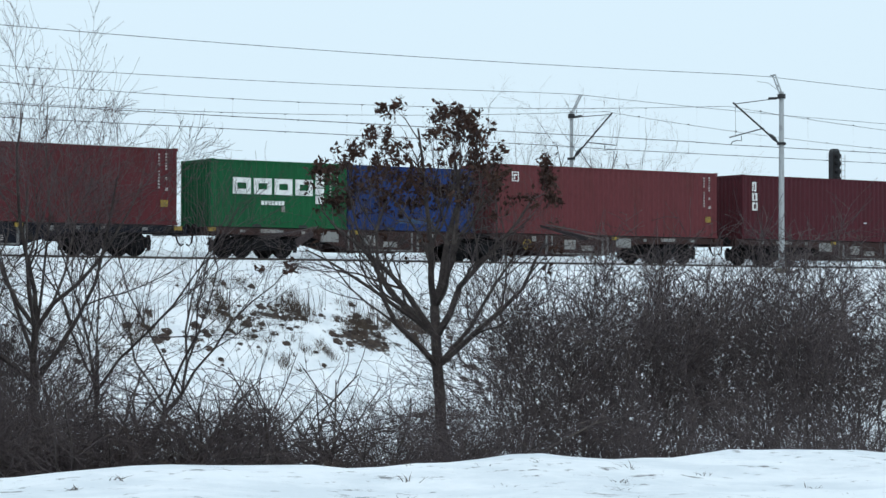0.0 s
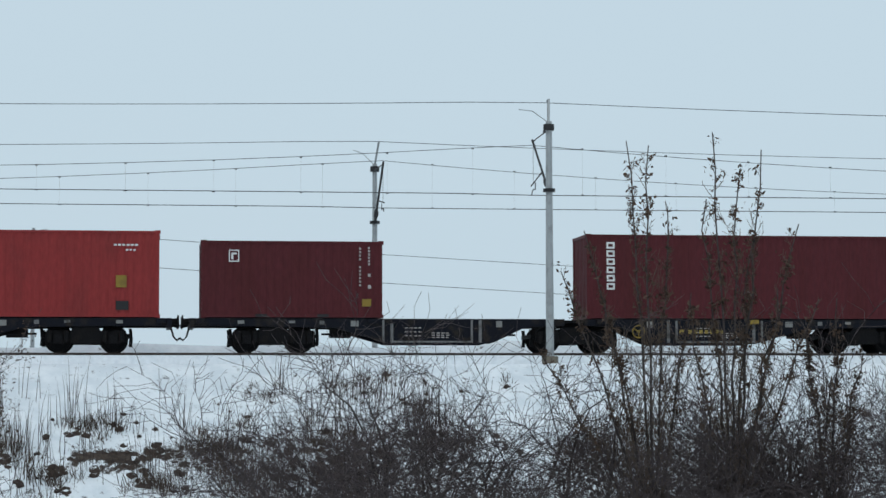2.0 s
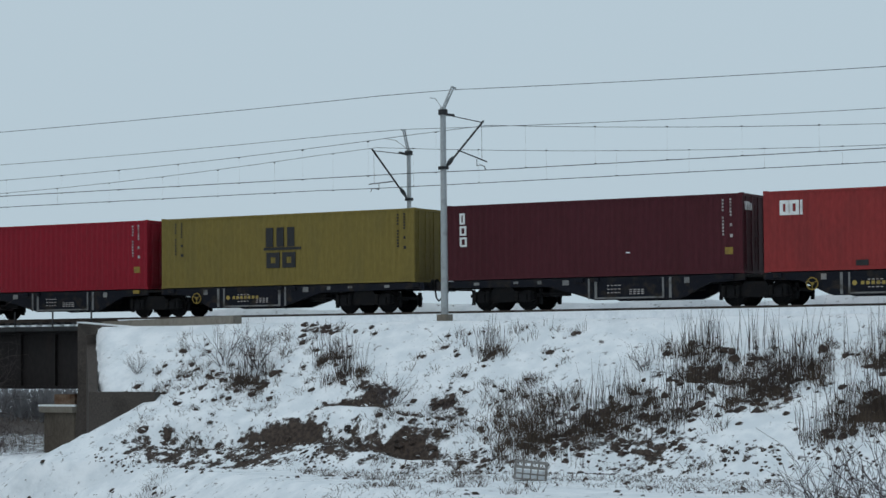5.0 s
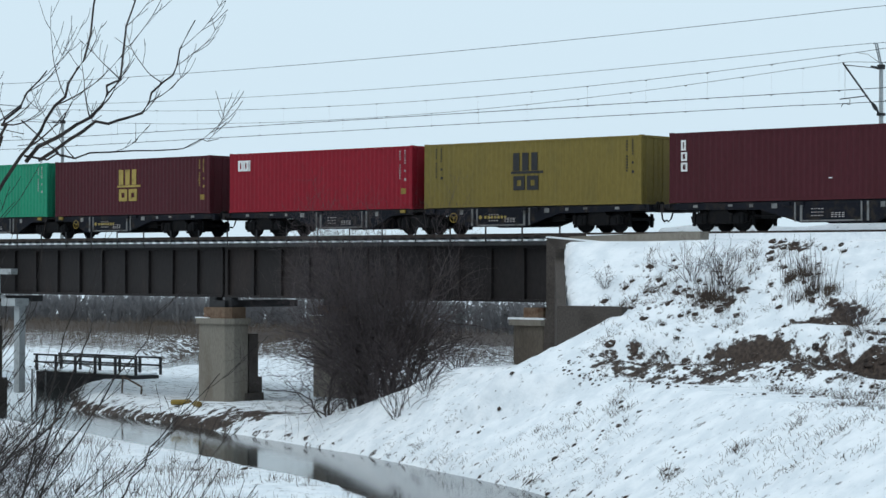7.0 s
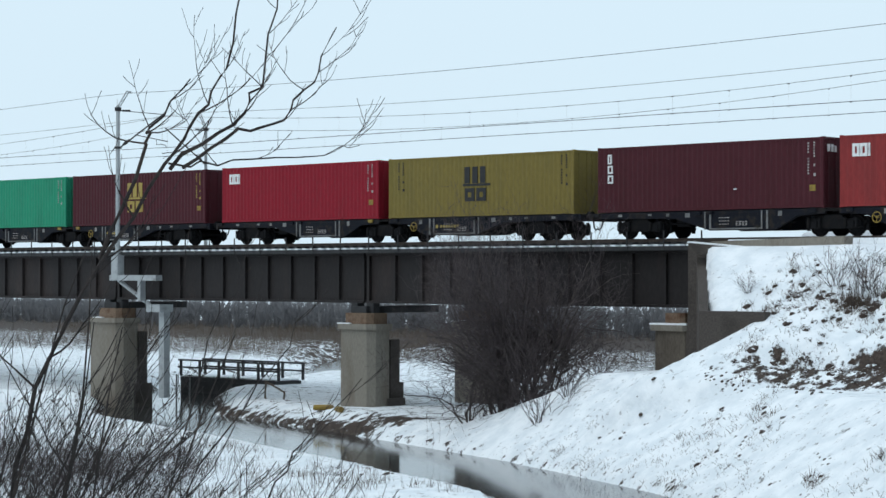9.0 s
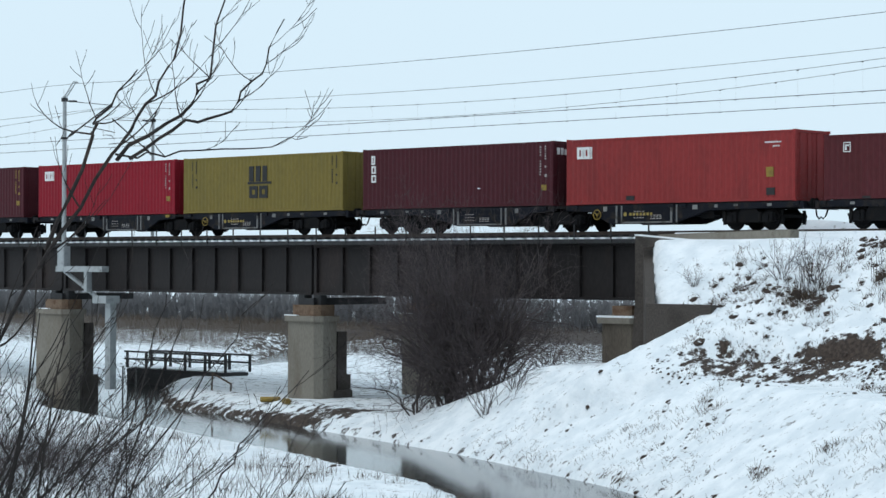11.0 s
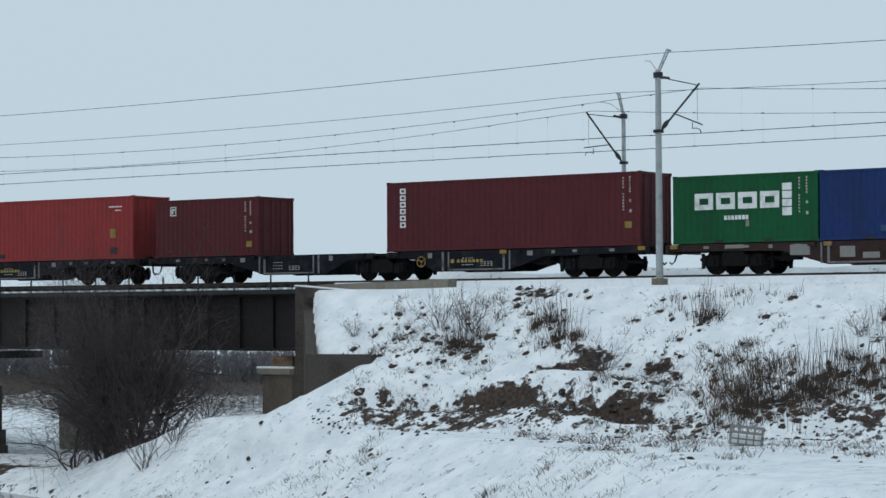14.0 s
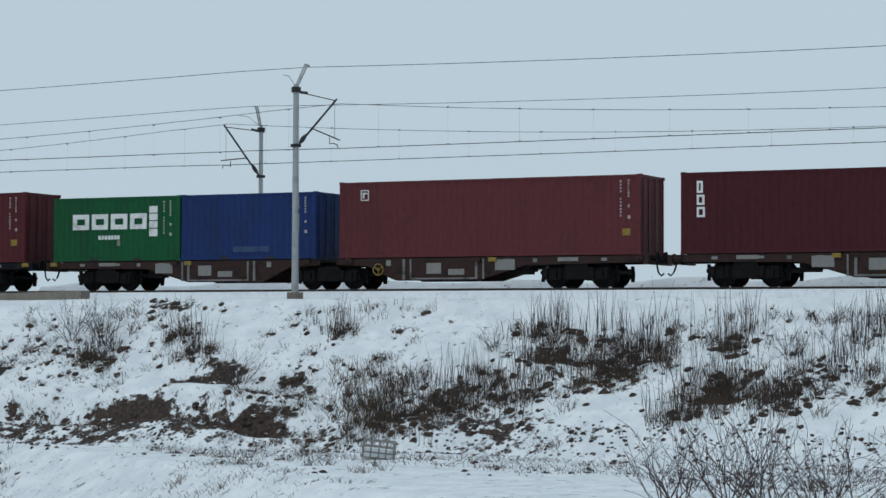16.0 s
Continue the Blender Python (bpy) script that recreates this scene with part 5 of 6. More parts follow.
def near_shrub():
    """The willow beside the camera: long crooked rods that lean over the view."""
    r = random.Random(75)
    x, y = -9.38, 5.75
    z = float(height(x, y))
    t = thing("willow_shrub", "leafless willow with long crooked rods close to the standpoint", "shrub", "", pose(x, y, z))
    right = Vector((0.57, 0.82, 0))
    away = Vector((-0.82, 0.57, 0))

    def shoot(g, p, d, length, rad, level, curl):
        """A rod that bends gently upwards and bears shorter ones, more of them towards its tip."""
        n = 8
        pts, d = [p], d.normalized()
        for i in range(n):
            d = (d + Vector((0, 0, curl)) + right * r.gauss(0, 0.09) + away * r.gauss(0, 0.05) + Vector((0, 0, r.gauss(0, 0.07)))).normalized()
            pts.append(pts[-1] + d * length / n)
        g.tube(pts, [max(rad * (1 - 0.8 * i / n), 0.0016) for i in range(n + 1)], 5 if rad > 0.006 else 4, False)
        if level:
            count = 7 if level == 2 else 4
            for k in range(count):
                i = min(int((0.3 + 0.68 * (k + r.random()) / count) * n), n - 1)
                side = 1 if (k + level) % 3 else -1
                way = (pts[i + 1] - pts[i]).normalized() + right * side * r.uniform(0.5, 0.95) + away * r.uniform(-0.25, 0.25)
                shoot(g, pts[i], way, length * r.uniform(0.2, 0.42) * (1.2 - 0.4 * i / n), rad * (1 - 0.8 * i / n) * 0.62, level - 1, 0.1 if side > 0 else 0.05)

    def limb(bends, rad, shoots):
        """A crooked limb through a few bends (along the view, up), with upturned side shoots."""
        g, knots = Geo(), [Vector((0, 0, u)) + right * q for q, u in bends]
        path = []
        for a, b in zip(knots, knots[1:]):
            for k in range(4):
                path.append(a.lerp(b, k / 4) + right * r.gauss(0, 0.012) + away * r.gauss(0, 0.03) + Vector((0, 0, r.gauss(0, 0.012))))
        path.append(knots[-1])
        n = len(path)
        g.tube(path, [rad * (1 - 0.75 * k / n) for k in range(n)], 6, False)
        for k in range(shoots):
            i = min(int(n * (0.25 + 0.72 * (k + r.random()) / shoots)), n - 2)
            way = (path[i + 1] - path[i]).normalized()
            across = right * (1 if k % 3 else -1) * r.uniform(0.5, 1.1) + away * r.uniform(-0.4, 0.4)
            shoot(g, path[i], way * 0.7 + across, r.uniform(0.18, 0.5), rad * (1 - 0.75 * i / n) * 0.55, 1, 0.16)
        part("rod", g, ROD_BARK, t)

    limb([(0.0, -0.1), (0.3, 1.3), (0.48, 2.1), (0.78, 2.72), (1.11, 3.18), (1.27, 3.46), (1.42, 3.71), (1.52, 4.2)], 0.015, 9)
    limb([(1.11, 3.18), (1.44, 3.42), (1.58, 3.6), (1.67, 4.1)], 0.011, 7)
    limb([(1.2, 3.19), (1.47, 3.36), (1.69, 3.44), (1.83, 3.62), (1.96, 3.9)], 0.01, 6)
    limb([(0.78, 2.72), (1.0, 3.29), (1.04, 3.4), (1.23, 3.63)], 0.012, 6)
    limb([(1.15, 3.2), (1.45, 3.22), (1.85, 3.25), (2.08, 3.31)], 0.006, 4)
    limb([(0.9, -0.1), (1.3, 1.0), (1.61, 1.55), (1.78, 1.83), (2.09, 2.14)], 0.007, 3)
    limb([(0.8, -0.1), (1.2, 1.6), (1.58, 2.11), (1.83, 2.49)], 0.007, 3)
    limb([(0.7, -0.1), (1.1, 1.4), (1.3, 2.23), (1.38, 2.54)], 0.006, 3)
    for i in range(52):
        g = Geo()
        lean = r.uniform(-0.5, 0.7)
        at0 = r.uniform(-0.4, 1.25)
        shoot(g, right * at0 + away * r.uniform(-0.9, 0.9) + Vector((0, 0, -0.1)), right * lean + away * r.uniform(-0.2, 0.2) + Vector((0, 0, 1)), r.uniform(2.0, 2.75) - 0.4 * max(at0 + lean, 0), 0.0075, 2, 0.0)
        part("rod", g, ROD_BARK, t)
    for i in range(16):
        g, at0 = Geo(), r.uniform(-0.35, 0.45)
        shoot(g, right * at0 + away * r.uniform(-0.5, 0.5) + Vector((0, 0, -0.1)), right * r.uniform(0.1, 0.42) + away * r.uniform(-0.1, 0.1) + Vector((0, 0, 1)), r.uniform(2.3, 3.1), 0.0135, 1, 0.0)
        part("rod", g, ROD_BARK, t)
    for i in range(130):
        g, at0 = Geo(), r.uniform(-0.5, 1.5)
        shoot(g, right * at0 + away * r.uniform(-0.8, 0.8) + Vector((0, 0, -0.1)), right * r.uniform(-0.9, 0.9) + away * r.uniform(-0.3, 0.3) + Vector((0, 0, 1)), r.uniform(1.2, 1.9) - 0.25 * max(at0, 0), 0.006, 1, -0.03)
        part("rod", g, ROD_BARK, t)


near_shrub()


# ---- grass, stalks, far wood ----
def blades(name, label, spots, mat, category="grass"):
    """Dry blades: each spot is (x, y, count, spread, length, lean)."""
    r = np.random.RandomState(len(spots))
    v, f = [], []
    for x, y, count, spread, length, lean in spots:
        px, py = x + r.normal(0, spread, count), y + r.normal(0, spread, count)
        pz = height(px, py) - 0.02
        hh = length * r.uniform(0.5, 1.15, count)
        ax, ay = r.normal(0, lean, count) * hh, r.normal(0, lean, count) * hh
        w = np.where(hh > 0.8, 0.009, np.where(hh < 0.12, 0.006, 0.009))
        for i in range(count):
            k = len(v)
            v += [(px[i] - w[i], py[i], pz[i]), (px[i] + w[i], py[i], pz[i]), (px[i] + ax[i] * 0.5 + w[i] * 0.7, py[i] + ay[i] * 0.5, pz[i] + hh[i] * 0.6),
                  (px[i] + ax[i] * 0.5 - w[i] * 0.7, py[i] + ay[i] * 0.5, pz[i] + hh[i] * 0.6), (px[i] + ax[i] * 1.2, py[i] + ay[i] * 1.2, pz[i] + hh[i])]
            f += [(k, k + 1, k + 2, k + 3), (k + 3, k + 2, k + 4)]
    me = bpy.data.meshes.new(name)
    me.from_pydata(v, [], f)
    me.materials.append(mat)
    return tagged(new(name, me), label, category, kind="stuff")


gr = np.random.RandomState(4)


def clods(name, label, spots, mat):
    """Small uneven lumps of earth and matted leaves; each spot is (x, y, size)."""
    r = random.Random(len(spots))
    g = Geo()
    for x, y, size in spots:
        z = float(height(x, y))
        top = (x + r.gauss(0, 0.15) * size, y, z + size * r.uniform(0.35, 0.75))
        verts = [top]
        for level, rad in ((0.25, 0.75), (-0.15, 1.05)):
            for j in range(7):
                a = 6.283 * (j + 0.5 * r.random()) / 7
                q = size * rad * r.uniform(0.55, 1.2)
                verts.append((x + q * math.cos(a) * 1.15, y + q * math.sin(a), z + q * math.sin(a) * 0.55 + size * (level + r.uniform(-0.2, 0.2))))
        g.add(verts, [(0, 1 + j, 1 + (j + 1) % 7) for j in range(7)] + [(1 + j, 8 + j, 8 + (j + 1) % 7, 1 + (j + 1) % 7) for j in range(7)])
    return tagged(part(name, g, mat, None, label), category="earth", kind="stuff")



def slope_spots(n, x0, x1, y0, y1, count, spread, length, lean, seed, level=0.1, scale=0.5):
    out = []
    while len(out) < n:
        x, y = gr.uniform(x0, x1), gr.uniform(y0, y1)
        if bumps(x, y, scale, seed) > level:
            out.append((x, y, int(gr.uniform(0.5, 1.5) * count), spread, length, lean))
    return out


blades("dry_grass", "dark tussocks of winter grass poking through snow", slope_spots(200, -52, 14, 62.5, 69.8, 22, 0.14, 0.28, 0.6, 31, 0.25, 0.8) + slope_spots(110, -52, -34, 62.5, 70.2, 20, 0.13, 0.2, 0.8, 39, -0.1, 0.8)
       + slope_spots(300, 14, 75, 60, 69.8, 26, 0.14, 0.3, 0.6, 32, 0.2, 0.8) + slope_spots(70, -36, 14, 62.8, 66.5, 45, 0.3, 0.45, 0.4, 33, 0.4), STRAW)
blades("earth_tussocks", "matted brown grass on bare scrapes of the slope", [(cx + gr.normal(0, wx * 0.6), cy + gr.normal(0, wy * 0.6), 16, 0.14, 0.16, 0.8) for cx, cy, wx, wy, a in SCRAPES[:-1] for _ in range(int(7 * wx))], STRAW)
def clod_spots(n, x0, x1, y0, y1, seed, level, small, large):
    out = []
    while len(out) < n:
        x, y = gr.uniform(x0, x1), gr.uniform(y0, y1)
        if bumps(x, y, 0.8, seed) > level:
            out.append((x, y, small + (large - small) * gr.uniform() ** 3))
    return out


CLODS = clod_spots(300, -52, 14, 62.6, 70.0, 31, 0.2, 0.04, 0.17) + clod_spots(170, -52, -34, 62.6, 70.0, 39, 0.0, 0.04, 0.16) + clod_spots(330, 14, 75, 60.5, 69.8, 32, 0.1, 0.04, 0.18)
clods("earth_clods", "dark clods of earth and leaves in the snow", CLODS + [(cx + gr.normal(0, wx * 0.7), cy + gr.normal(0, wy * 0.8), gr.uniform(0.06, 0.22)) for cx, cy, wx, wy, a in SCRAPES[:-1] for _ in range(int(9 * wx))]
      + clod_spots(420, -60, 4, 52, 62.5, 44, 0.1, 0.03, 0.13), SOIL)
blades("clod_grass", "short dead grass growing out of dark clods", [(x, y, int(60 * q) + 4, q * 0.9, 0.1 + 1.0 * q, 0.6) for x, y, q in CLODS], STRAW)
TUSSOCKS = [(-46.8, 67.0, 0.7), (-43.8, 68.4, 0.5), (-42.4, 67.2, 0.6), (-37.4, 68.6, 0.4), (-32.6, 63.9, 1.4), (-31.0, 64.8, 1.4), (-29.6, 65.4, 1.3), (-28.6, 67.8, 1.0), (-29.6, 68.6, 0.7), (-26.6, 66.4, 1.0), (-25.6, 67.7, 0.9), (-23.2, 64.4, 0.7), (-22.3, 65.9, 0.9),
            (-22.8, 68.0, 0.6), (-20.3, 65.0, 0.9), (-19.4, 66.4, 1.0), (-16.8, 66.2, 1.0), (-14.2, 67.4, 0.8), (-11.4, 66.0, 1.0), (-8.4, 66.6, 0.9), (-4.6, 66.2, 1.0), (-1.5, 67.2, 0.8), (2.2, 66.0, 1.0), (5.6, 66.8, 0.9), (9.0, 66.4, 0.9), (0.4, 64.6, 1.0), (3.6, 64.4, 1.1), (6.4, 64.8, 1.0), (-3.0, 64.8, 0.9), (34.0, 67.4, 0.8), (37.2, 67.8, 0.9), (40.4, 68.0, 0.9), (42.6, 67.2, 0.7), (45.4, 67.6, 0.7)]
lumps, culms, tufts = [], [], []
for cx, cy, w in TUSSOCKS:
    for _ in range(int((34 if cx < -20 else 20) * w)):
        lumps.append((cx + gr.normal(0, 0.85 * w), cy + gr.normal(0, 0.55 * w), 0.04 + 0.17 * gr.uniform() ** 2))
    for _ in range(int((17 if cx < -20 else 11) * w)):
        tufts.append((cx + gr.normal(0, 0.7 * w), cy + gr.normal(0, 0.45 * w), 24, 0.14, 0.42, 0.5))
        culms.append((cx + gr.normal(0, 0.75 * w), cy + gr.normal(0, 0.45 * w), int(gr.uniform(3, 9)), 0.18, gr.uniform(0.9, 1.75), 0.12))
clods("tussock_clods", "dark lumpy tussock roots on the slope", lumps, SOIL)
blades("tussock_grass", "dark matted grass of the tussocks", tufts, STRAW)
blades("dry_stalks", "tall dry stalks standing on the embankment slope", culms + slope_spots(46, -29, -16, 66.2, 69.0, 8, 0.3, 1.6, 0.1, 35, -0.1)
       + slope_spots(80, -16, 9, 66.0, 69.2, 8, 0.22, 1.5, 0.1, 36, -0.2) + slope_spots(14, -42, -34, 69.2, 70.2, 6, 0.15, 0.5, 0.2, 38, 0.0), STALK)
clods("rut_clods", "churned clods along the tyre tracks", [(gr.uniform(-50.5, -16), off + gr.normal(0, 0.22), gr.uniform(0.03, 0.08)) for off in (62.4, 63.0, 63.6) for _ in range(280)], SOIL)
blades("field_stubble", "sparse stubble poking through the snow", slope_spots(1300, -62, 2, 50, 62.5, 8, 0.18, 0.17, 0.9, 41, -0.1) + slope_spots(70, -60, -4, 52, 62, 22, 0.14, 0.3, 0.9, 45, 0.0), STRAW)
blades("bank_grass", "pale dead grass on the near river bank", [q for q in slope_spots(760, -92, -36, 30, 62, 14, 0.35, 0.5, 0.35, 42, -0.3) if q[1] < np.interp(q[0], [-92, -49, -40], [65.5, 50, 45])], REED)
blades("bank_edge_grass", "dead grass hanging along the water's edge", [(px + gr.normal(0, 0.5), py + gr.normal(0, 0.5), 10, 0.25, 0.22, 0.7) for u in np.linspace(0, 1, 160) for px, py in ((-92 + 48 * u, 71.0 - 17.0 * u), )], STRAW)
blades("far_reeds", "belt of brown reeds across the snowy field", slope_spots(620, -230, -60, 112, 172, 34, 1.6, 1.1, 0.2, 43, -0.15, 0.1), REED)
blades("dike_twigs", "dead stalks in the snow of the dike crest", [(*at(gr.uniform(22, 47), gr.uniform(16, 21.8))[:2], int(gr.uniform(2, 9)), 0.04, gr.uniform(0.03, 0.09), 1.6) for _ in range(34)], STRAW)


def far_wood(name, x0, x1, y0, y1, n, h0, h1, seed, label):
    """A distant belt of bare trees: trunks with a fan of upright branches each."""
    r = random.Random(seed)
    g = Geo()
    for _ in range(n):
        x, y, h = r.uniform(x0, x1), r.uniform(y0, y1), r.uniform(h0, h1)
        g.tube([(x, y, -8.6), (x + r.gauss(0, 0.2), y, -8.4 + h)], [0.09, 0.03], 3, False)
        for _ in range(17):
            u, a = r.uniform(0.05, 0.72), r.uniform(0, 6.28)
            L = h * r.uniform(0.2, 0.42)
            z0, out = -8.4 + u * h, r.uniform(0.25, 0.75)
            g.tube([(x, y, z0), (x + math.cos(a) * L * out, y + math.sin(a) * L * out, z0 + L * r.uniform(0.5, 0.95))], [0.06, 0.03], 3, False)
    return part(name, g, HAZED_WOOD, None, label)


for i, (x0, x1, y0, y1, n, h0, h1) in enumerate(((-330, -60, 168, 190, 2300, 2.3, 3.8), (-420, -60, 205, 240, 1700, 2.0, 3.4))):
    tagged(far_wood("far_wood", x0, x1, y0, y1, n, h0, h1, 90 + i, "belt of bare woodland beyond the field, haze put into its colour"), category="woodland", kind="stuff")


# ---- church, signal, poles, footbridge, crate, bird ----
def church():
    d, az = 258.0, -9.57
    x, y = d * math.sin(radians(az)), d * math.cos(radians(az))
    c = thing("church", "distant church with steep dark red spire and iron cross", "church", "", pose(x, y, 0, 0, 0, 9))
    part("tower", Geo().box(-2.9, 2.9, -2.9, 2.9, -8.5, 17.6), BRICK, c)
    part("nave", Geo().prism_y([(-6, -8.5), (6, -8.5), (6, 3), (0, 8.2), (-6, 3)], 2.9, 26), BRICK, c)
    g = Geo()
    prof = [(17.6, 3.55), (18.3, 3.2), (19.6, 2.5), (24.5, 1.55), (30.4, 0.42), (31.4, 0.2)]
    sides = 8
    for z, rr in prof:
        for j in range(sides):
            a = math.pi / 8 + 2 * math.pi * j / sides
            g.v.append((rr * math.cos(a) * 1.06, rr * math.sin(a) * 1.06, z))
    for i in range(len(prof) - 1):
        for j in range(sides):
            a, b = i * sides + j, i * sides + (j + 1) % sides
            g.f.append((a, b, b + sides, a + sides))
    g.f.append(tuple(range(sides))[::-1])
    spire = part("spire", g, ROOF_RED, c, "steep red metal spire")
    part("finial", Geo().tube([(0, 0, 31.2), (0, 0, 31.8), (0, 0, 32.2), (0, 0, 33.0)], [0.32, 0.22, 0.4, 0.12], 8), DARK_IRON, spire)
    part("cross", Geo().tube([(0, 0, 32.8), (0, 0, 35.0)], 0.1, 5).tube([(-0.6, 0, 34.3), (0.6, 0, 34.3)], 0.1, 5), DARK_IRON, spire)
    for sx in (-1.1, 1.1):
        part("dormer", Geo().prism_y([(sx - 0.35, 18.7), (sx + 0.35, 18.7), (sx, 19.7)], -2.95, -1.6), DARK_IRON, spire)
        part("snow_patch", Geo().tube([(sx + 0.3, -2.72, 19.2), (sx + 0.35, -2.64, 19.5)], 0.16, 6), SNOW_CAP, spire)
    x, y = d * math.sin(radians(-5.21)), d * math.cos(radians(-5.21))
    g = Geo().tube([(x, y, -8), (x, y, 20.0)], [0.5, 0.12], 6).tube([(x - 0.45, y, 19.2), (x + 0.45, y, 19.2)], 0.1, 5)
    tagged(part("cross_pole", g, DARK_IRON), "slim iron cross on a pole beside the church", "cross")


church()


def signal_mast():
    x, y = 78.2, 79.3
    s = thing("railway_signal", "black railway colour light signal with ladder", "railway signal", "", pose(x, y, 0))
    part("post", Geo().tube([(0.3, 0, -0.5), (0.3, 0, 5.6)], 0.07, 8), GALVANISED, s)
    part("signal_head", Geo().prism_y([(-0.28, 4.2), (0.22, 4.2), (0.22, 5.75), (0.1, 5.95), (-0.16, 5.95), (-0.28, 5.75)], -0.2, 0.1), BLACK_MARK, s)
    for i in range(4):
        part("hood", Geo().tube([(-0.03, -0.2, 4.45 + 0.38 * i), (-0.03, -0.42, 4.43 + 0.38 * i)], 0.13, 8), BLACK_MARK, s)
    ladder = Geo().tube([(0.5, 0, -0.4), (0.5, 0, 5.7)], 0.02, 4).tube([(0.75, 0, -0.4), (0.75, 0, 5.7)], 0.02, 4)
    for i in range(20):
        ladder.tube([(0.5, 0, -0.2 + 0.3 * i), (0.75, 0, -0.2 + 0.3 * i)], 0.014, 4)
    part("ladder", ladder, GALVANISED, s)


signal_mast()


def slim_pole():
    y = 90.0
    x = y * math.tan(radians(-2.86))
    p = thing("slim_pole", "slim grey pole with short arm behind the tracks", "pole", "", pose(x, y, 0))
    part("shaft", Geo().tube([(0, 0, -0.9), (0, 0, 5.35)], [0.09, 0.06], 8), GALVANISED, p)
    part("arm", Geo().tube([(-0.5, 0, 5.15), (0.55, 0, 5.3)], 0.014, 5), GALVANISED, p)
    x = 79.5 * math.tan(radians(-4.13))
    q = thing("slatted_box", "low grey slatted box beside the track", "track box", "", pose(x, 79.5, 0.2))
    part("base", Geo().box(-0.6, 0.6, -0.3, 0.3, -0.1, 0.05, 0.03), GALVANISED, q)
    for i in range(6):
        part("slat", Geo().box(-0.48 + 0.16 * i, -0.38 + 0.16 * i, -0.3, 0.3, 0.05, 0.55), WORN_STEEL, q)


slim_pole()


def footbridge():
    """A small wooden bridge over a side channel behind the railway bridge."""
    y = 85.5
    xl, xr = y * math.tan(radians(-52.0)), y * math.tan(radians(-50.1))
    f = thing("footbridge", "small dark wooden footbridge with railings and snow", "footbridge", "", pose(0, y, 0))
    part("deck", Geo().box(xl, xr + 2, -1.0, 1.0, -8.15, -7.93), DARK_IRON, f)
    part("snow", Geo().box(xl + 0.1, xr + 1.9, -0.9, 0.9, -7.9, -7.83), SNOW_CAP, f)
    part("beam", Geo().box(xl + 0.1, xr + 0.5, -1.05, 0.8, -10.2, -8.15), DARK_IRON, f)
    for yy in (-0.95, 0.95):
        n = 5
        for i in range(n + 1):
            x = xl + (xr + 2.2 - xl) * i / n
            part("post", Geo().box(x - 0.07, x + 0.07, yy - 0.06, yy + 0.06, -7.9, -6.85), DARK_IRON, f)
        for z in (-6.95, -7.4):
            part("rail", Geo().box(xl - 0.2, xr + 2.4, yy - 0.1, yy - 0.05, z, z + 0.11), DARK_IRON, f)
    x, y = -86.0, 80.0
    b = tagged(part("concrete_block", Geo().box(x - 1.3, x + 0.7, y - 0.8, y + 0.8, -8.8, -7.3, 0.05), DARK_CONCRETE), "dark concrete block beside the pier", "block")
    x, y = -88.6, 74.5
    fr = thing("timber_frame", "broken grey timber frame on the bank", "timber", "", pose(x, y, -8.6))
    for p, q in (((-0.7, 0, 0), (-0.6, 0, 1.4)), ((-0.6, 0, 1.4), (0.9, 0, 0.9)), ((0.9, 0, 0.9), (0.8, 0, 0)), ((-0.6, 0, 0.5), (0.8, 0, 0.2))):
        part("timber", Geo().tube([p, q], 0.05, 5), PALE_TWIG, fr)


footbridge()


def river_clutter():
    for i, x in enumerate((-100.1, -98.9)):
        tagged(part("gauge_post", Geo().tube([(x, 77.0, -9.6), (x + 0.04, 77.0, -7.25)], 0.05, 6), WORN_STEEL), "thin steel post standing in the river", "post", "gauge posts")
    for x, y, a in ((-80.2, 70.6, 20), (-78.6, 70.2, -30)):
        p = thing("yellow_pipe", "short piece of yellow pipe lying on the bank", "pipe", "yellow pipes", pose(x, y, float(height(x, y)) + 0.1, 0, 0, a))
        part("pipe", Geo().tube([(-0.5, 0, 0), (0.5, 0, 0.03)], 0.14, 8), YELLOW, p)
    w = thing("telephone_wire", "pair of thin wires sagging from a slim pole", "overhead wire", "overhead wires")
    y0 = 90.0
    x0 = y0 * math.tan(radians(-2.86))
    for z0, z1 in ((5.25, 4.3), (4.1, 2.6)):
        pts = [(x0 + 75 * u, y0 + 34 * u, z0 + (z1 - z0) * u - 1.6 * u * (1 - u)) for u in np.linspace(0, 1, 16)]
        part("wire", Geo().tube(pts, 0.012, 4), WIRE, w)
    p = thing("slim_pole", "slim grey pole with short arm behind the tracks", "pole", "", pose(x0 + 75, y0 + 34, 0))
    part("shaft", Geo().tube([(0, 0, -9), (0, 0, 4.6)], [0.12, 0.08], 8), GALVANISED, p)


river_clutter()


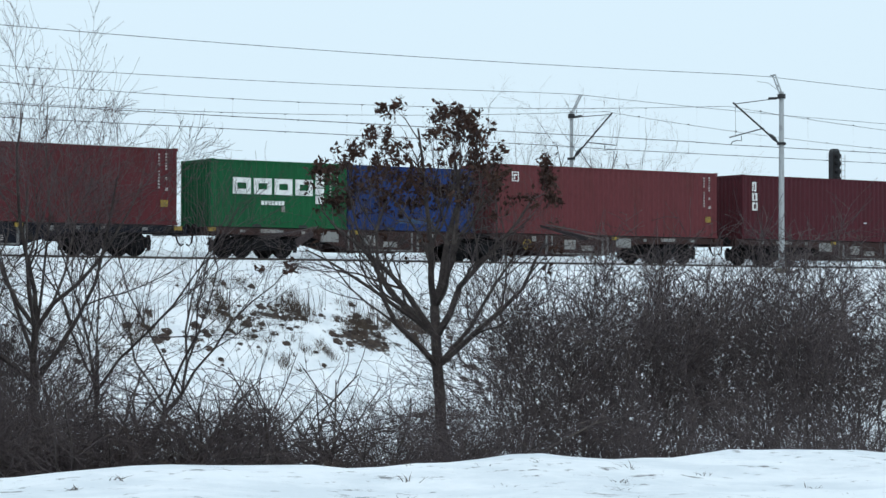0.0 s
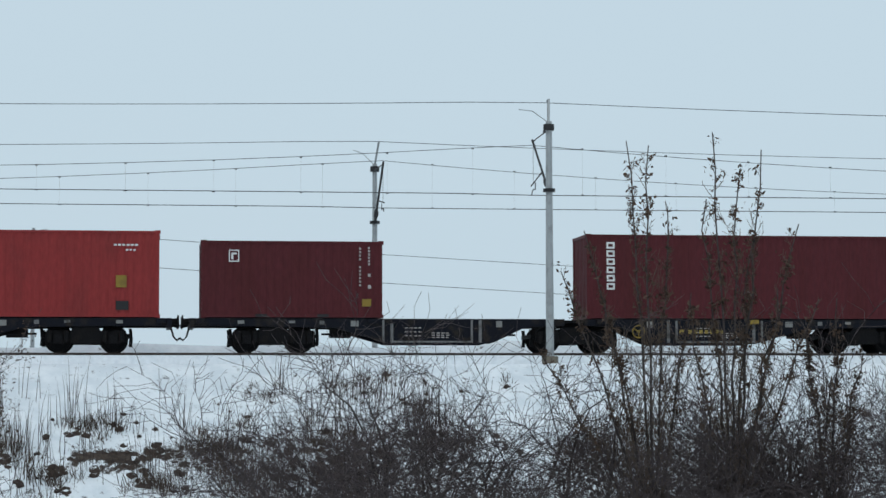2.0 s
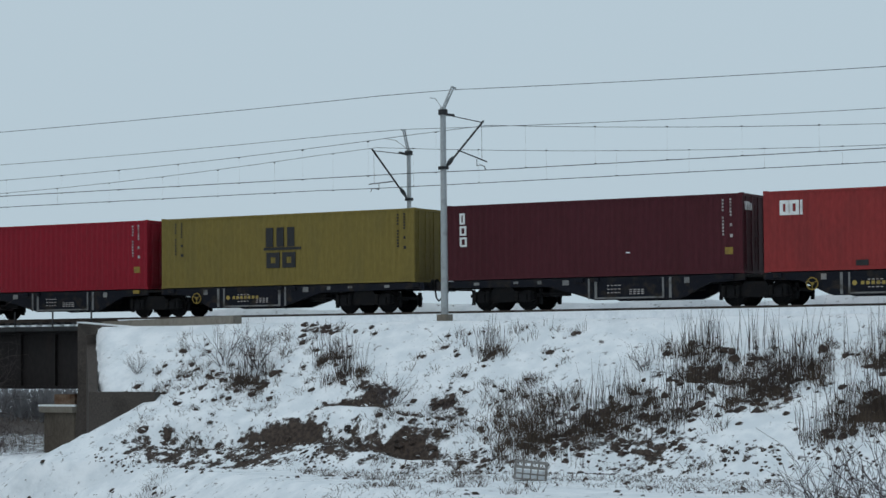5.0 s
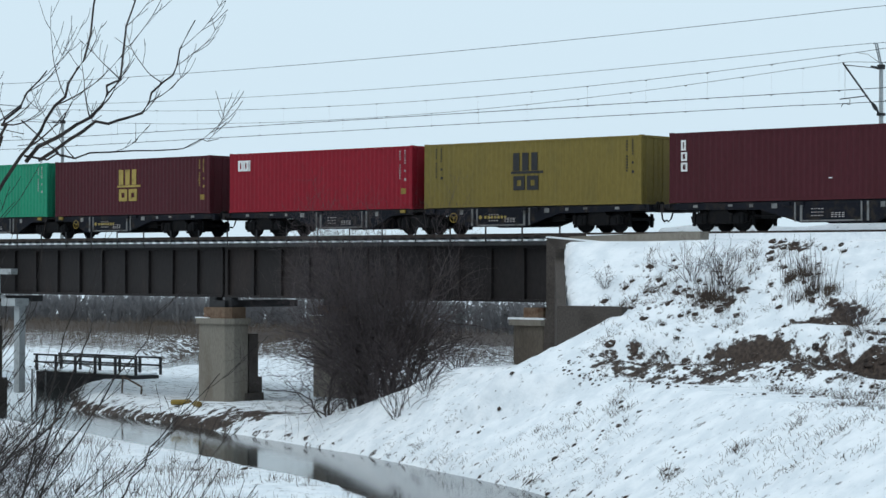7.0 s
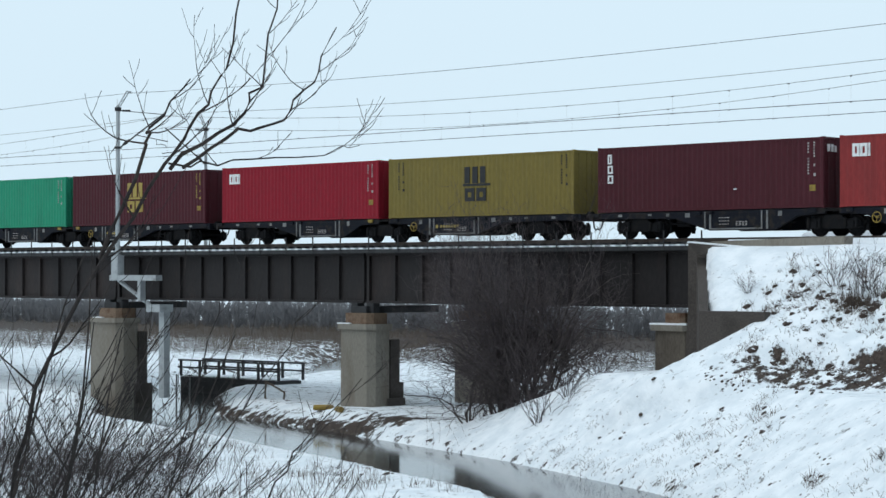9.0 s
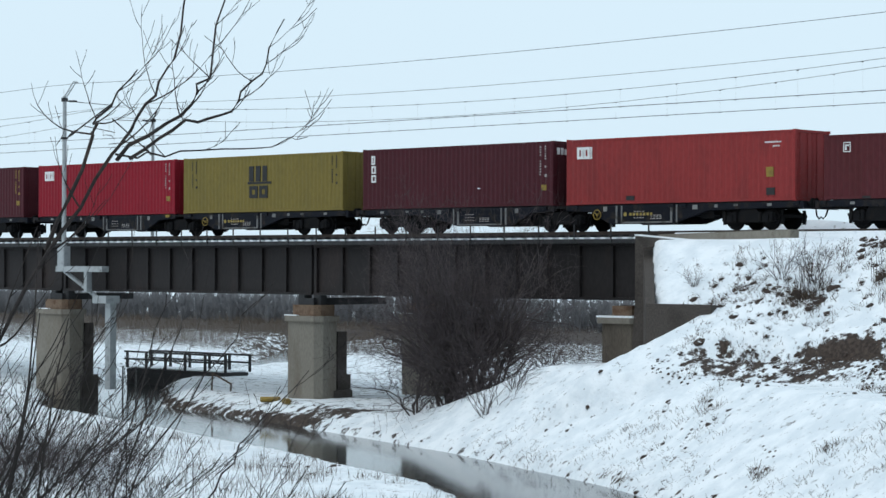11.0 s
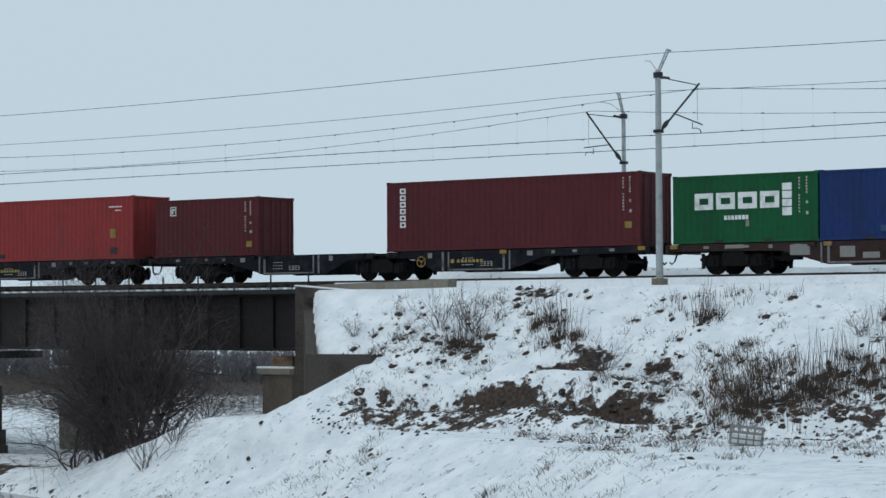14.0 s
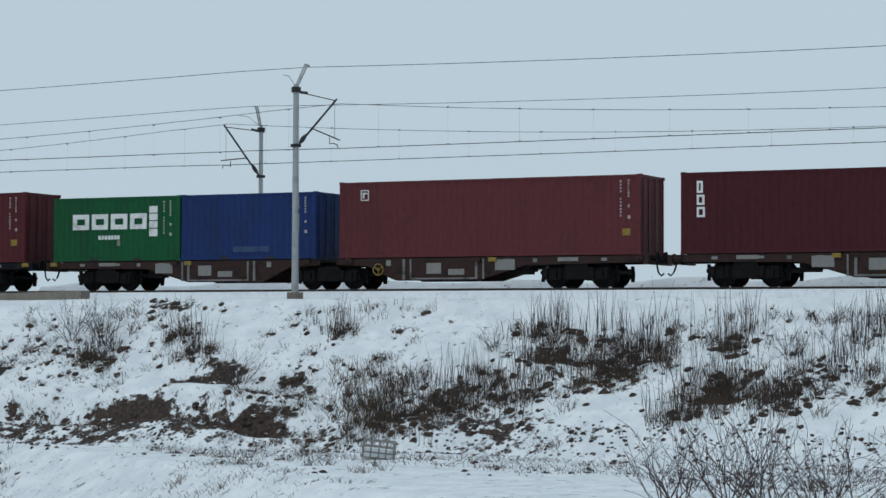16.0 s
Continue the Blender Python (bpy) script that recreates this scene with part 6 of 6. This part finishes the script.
def crate():
    x, y, z = at(-27.6, 66.0)
    c = thing("broken_crate", "broken pale crate lying in the snow", "crate", "", pose(x, y, z + 0.02, 0, 6, 24))
    for yy in (-0.32, 0.32):
        g = Geo()
        for z in (0.0, 0.16, 0.33, 0.5):
            g.box(-0.48, 0.48, yy - 0.015, yy + 0.015, z, z + 0.045)
        for x0 in (-0.48, -0.24, 0.0, 0.21, 0.44):
            g.box(x0, x0 + 0.04, yy - 0.022, yy + 0.022, 0.0, 0.55)
        part("panel", g, PLASTIC, c)
    for xx in (-0.47, 0.47):
        part("end_panel", Geo().box(xx - 0.02, xx + 0.02, -0.3, 0.3, 0.0, 0.06).box(xx - 0.02, xx + 0.02, -0.3, 0.3, 0.24, 0.3).box(xx - 0.02, xx + 0.02, -0.3, 0.3, 0.46, 0.52), PLASTIC, c)
    part("snow", Geo().box(-0.42, 0.42, -0.28, 0.28, 0.02, 0.3, 0.08), SNOW_CAP, c)


crate()


def bird():
    """A magpie crossing the sky: body along +x, two wings that beat."""
    b = thing("bird", "dark bird in flight with pale wing tips", "bird")
    body = Geo()
    body.tube([(-0.16, 0, 0), (-0.08, 0, -0.02), (0.03, 0, -0.03), (0.12, 0, 0.0), (0.17, 0, 0.03), (0.21, 0, 0.03), (0.27, 0, 0.015)], [0.02, 0.05, 0.065, 0.055, 0.04, 0.03, 0.004], 8)
    part("body", body, BLACK_MARK, b, smooth=True)
    part("tail", Geo().prism_y([(-0.36, 0.0), (-0.14, 0.012), (-0.14, -0.012), (-0.36, -0.012)], -0.035, 0.035), BLACK_MARK, b)
    wings = []
    for s in (-1, 1):
        g = Geo().add([(0.1, 0, 0), (-0.1, 0, 0), (-0.13, s * 0.18, 0), (-0.08, s * 0.32, 0.0), (0.06, s * 0.3, 0.0), (0.12, s * 0.16, 0), (0.1, 0, 0.012), (-0.1, 0, 0.012), (-0.13, s * 0.18, 0.012), (-0.08, s * 0.32, 0.01), (0.06, s * 0.3, 0.01), (0.12, s * 0.16, 0.012)],
                      [(0, 1, 2, 3, 4, 5), (11, 10, 9, 8, 7, 6), (0, 6, 7, 1), (1, 7, 8, 2), (2, 8, 9, 3), (3, 9, 10, 4), (4, 10, 11, 5), (5, 11, 6, 0)])
        w = part("wing", g, BLACK_MARK, b)
        part("wing_tip", Geo().add([(-0.08, s * 0.32, 0.0), (0.06, s * 0.3, 0.0), (0.02, s * 0.44, 0.0), (-0.06, s * 0.43, 0.0), (-0.08, s * 0.32, 0.01), (0.06, s * 0.3, 0.01), (0.02, s * 0.44, 0.008), (-0.06, s * 0.43, 0.008)],
                                   [(0, 1, 2, 3), (7, 6, 5, 4), (0, 4, 5, 1), (1, 5, 6, 2), (2, 6, 7, 3), (3, 7, 4, 0)]), GREY_PLATE, w, "pale wing tip")
        wings.append((w, s))
    return b, wings


BIRD, WINGS = bird()


FLIGHT = [(0, 10.3, 4.3), (0.5, 15.64, 4.16), (0.7, 17.67, 4.03), (0.9, 19.79, 3.75), (1.1, 22.1, 3.35), (1.3, 24.6, 3.19), (2.0, 32.5, 3.3), (4.0, 56.0, 6.0), (10.0, 128.0, 12.0), (16.0, 200.0, 18.0)]


def motions():
    times = [0.5 * i for i in range(33)]
    for ob, x, z in MOVING:
        walk(ob, [(t, pose(x - travelled(t), TRACK_Y, z)) for t in times])
    walk(BIRD, [(t, pose(x, 48.0, z, 0, 4, 0)) for t, x, z in FLIGHT])
    for w, s in WINGS:
        walk(w, [(0.1 * i, pose(0.02, s * 0.03, 0.02, s * (18 + 42 * math.cos(0.1 * i * 6.283 * 3.6 - 2.5)), 0, 0)) for i in range(161)])
    spins = [0.1 * i for i in range(161)]
    for w, ax in WHEELS:
        walk(w, [(t, pose(ax, 0, 0.46, 0, -math.degrees(travelled(t) / 0.46), 0)) for t in spins])


motions()
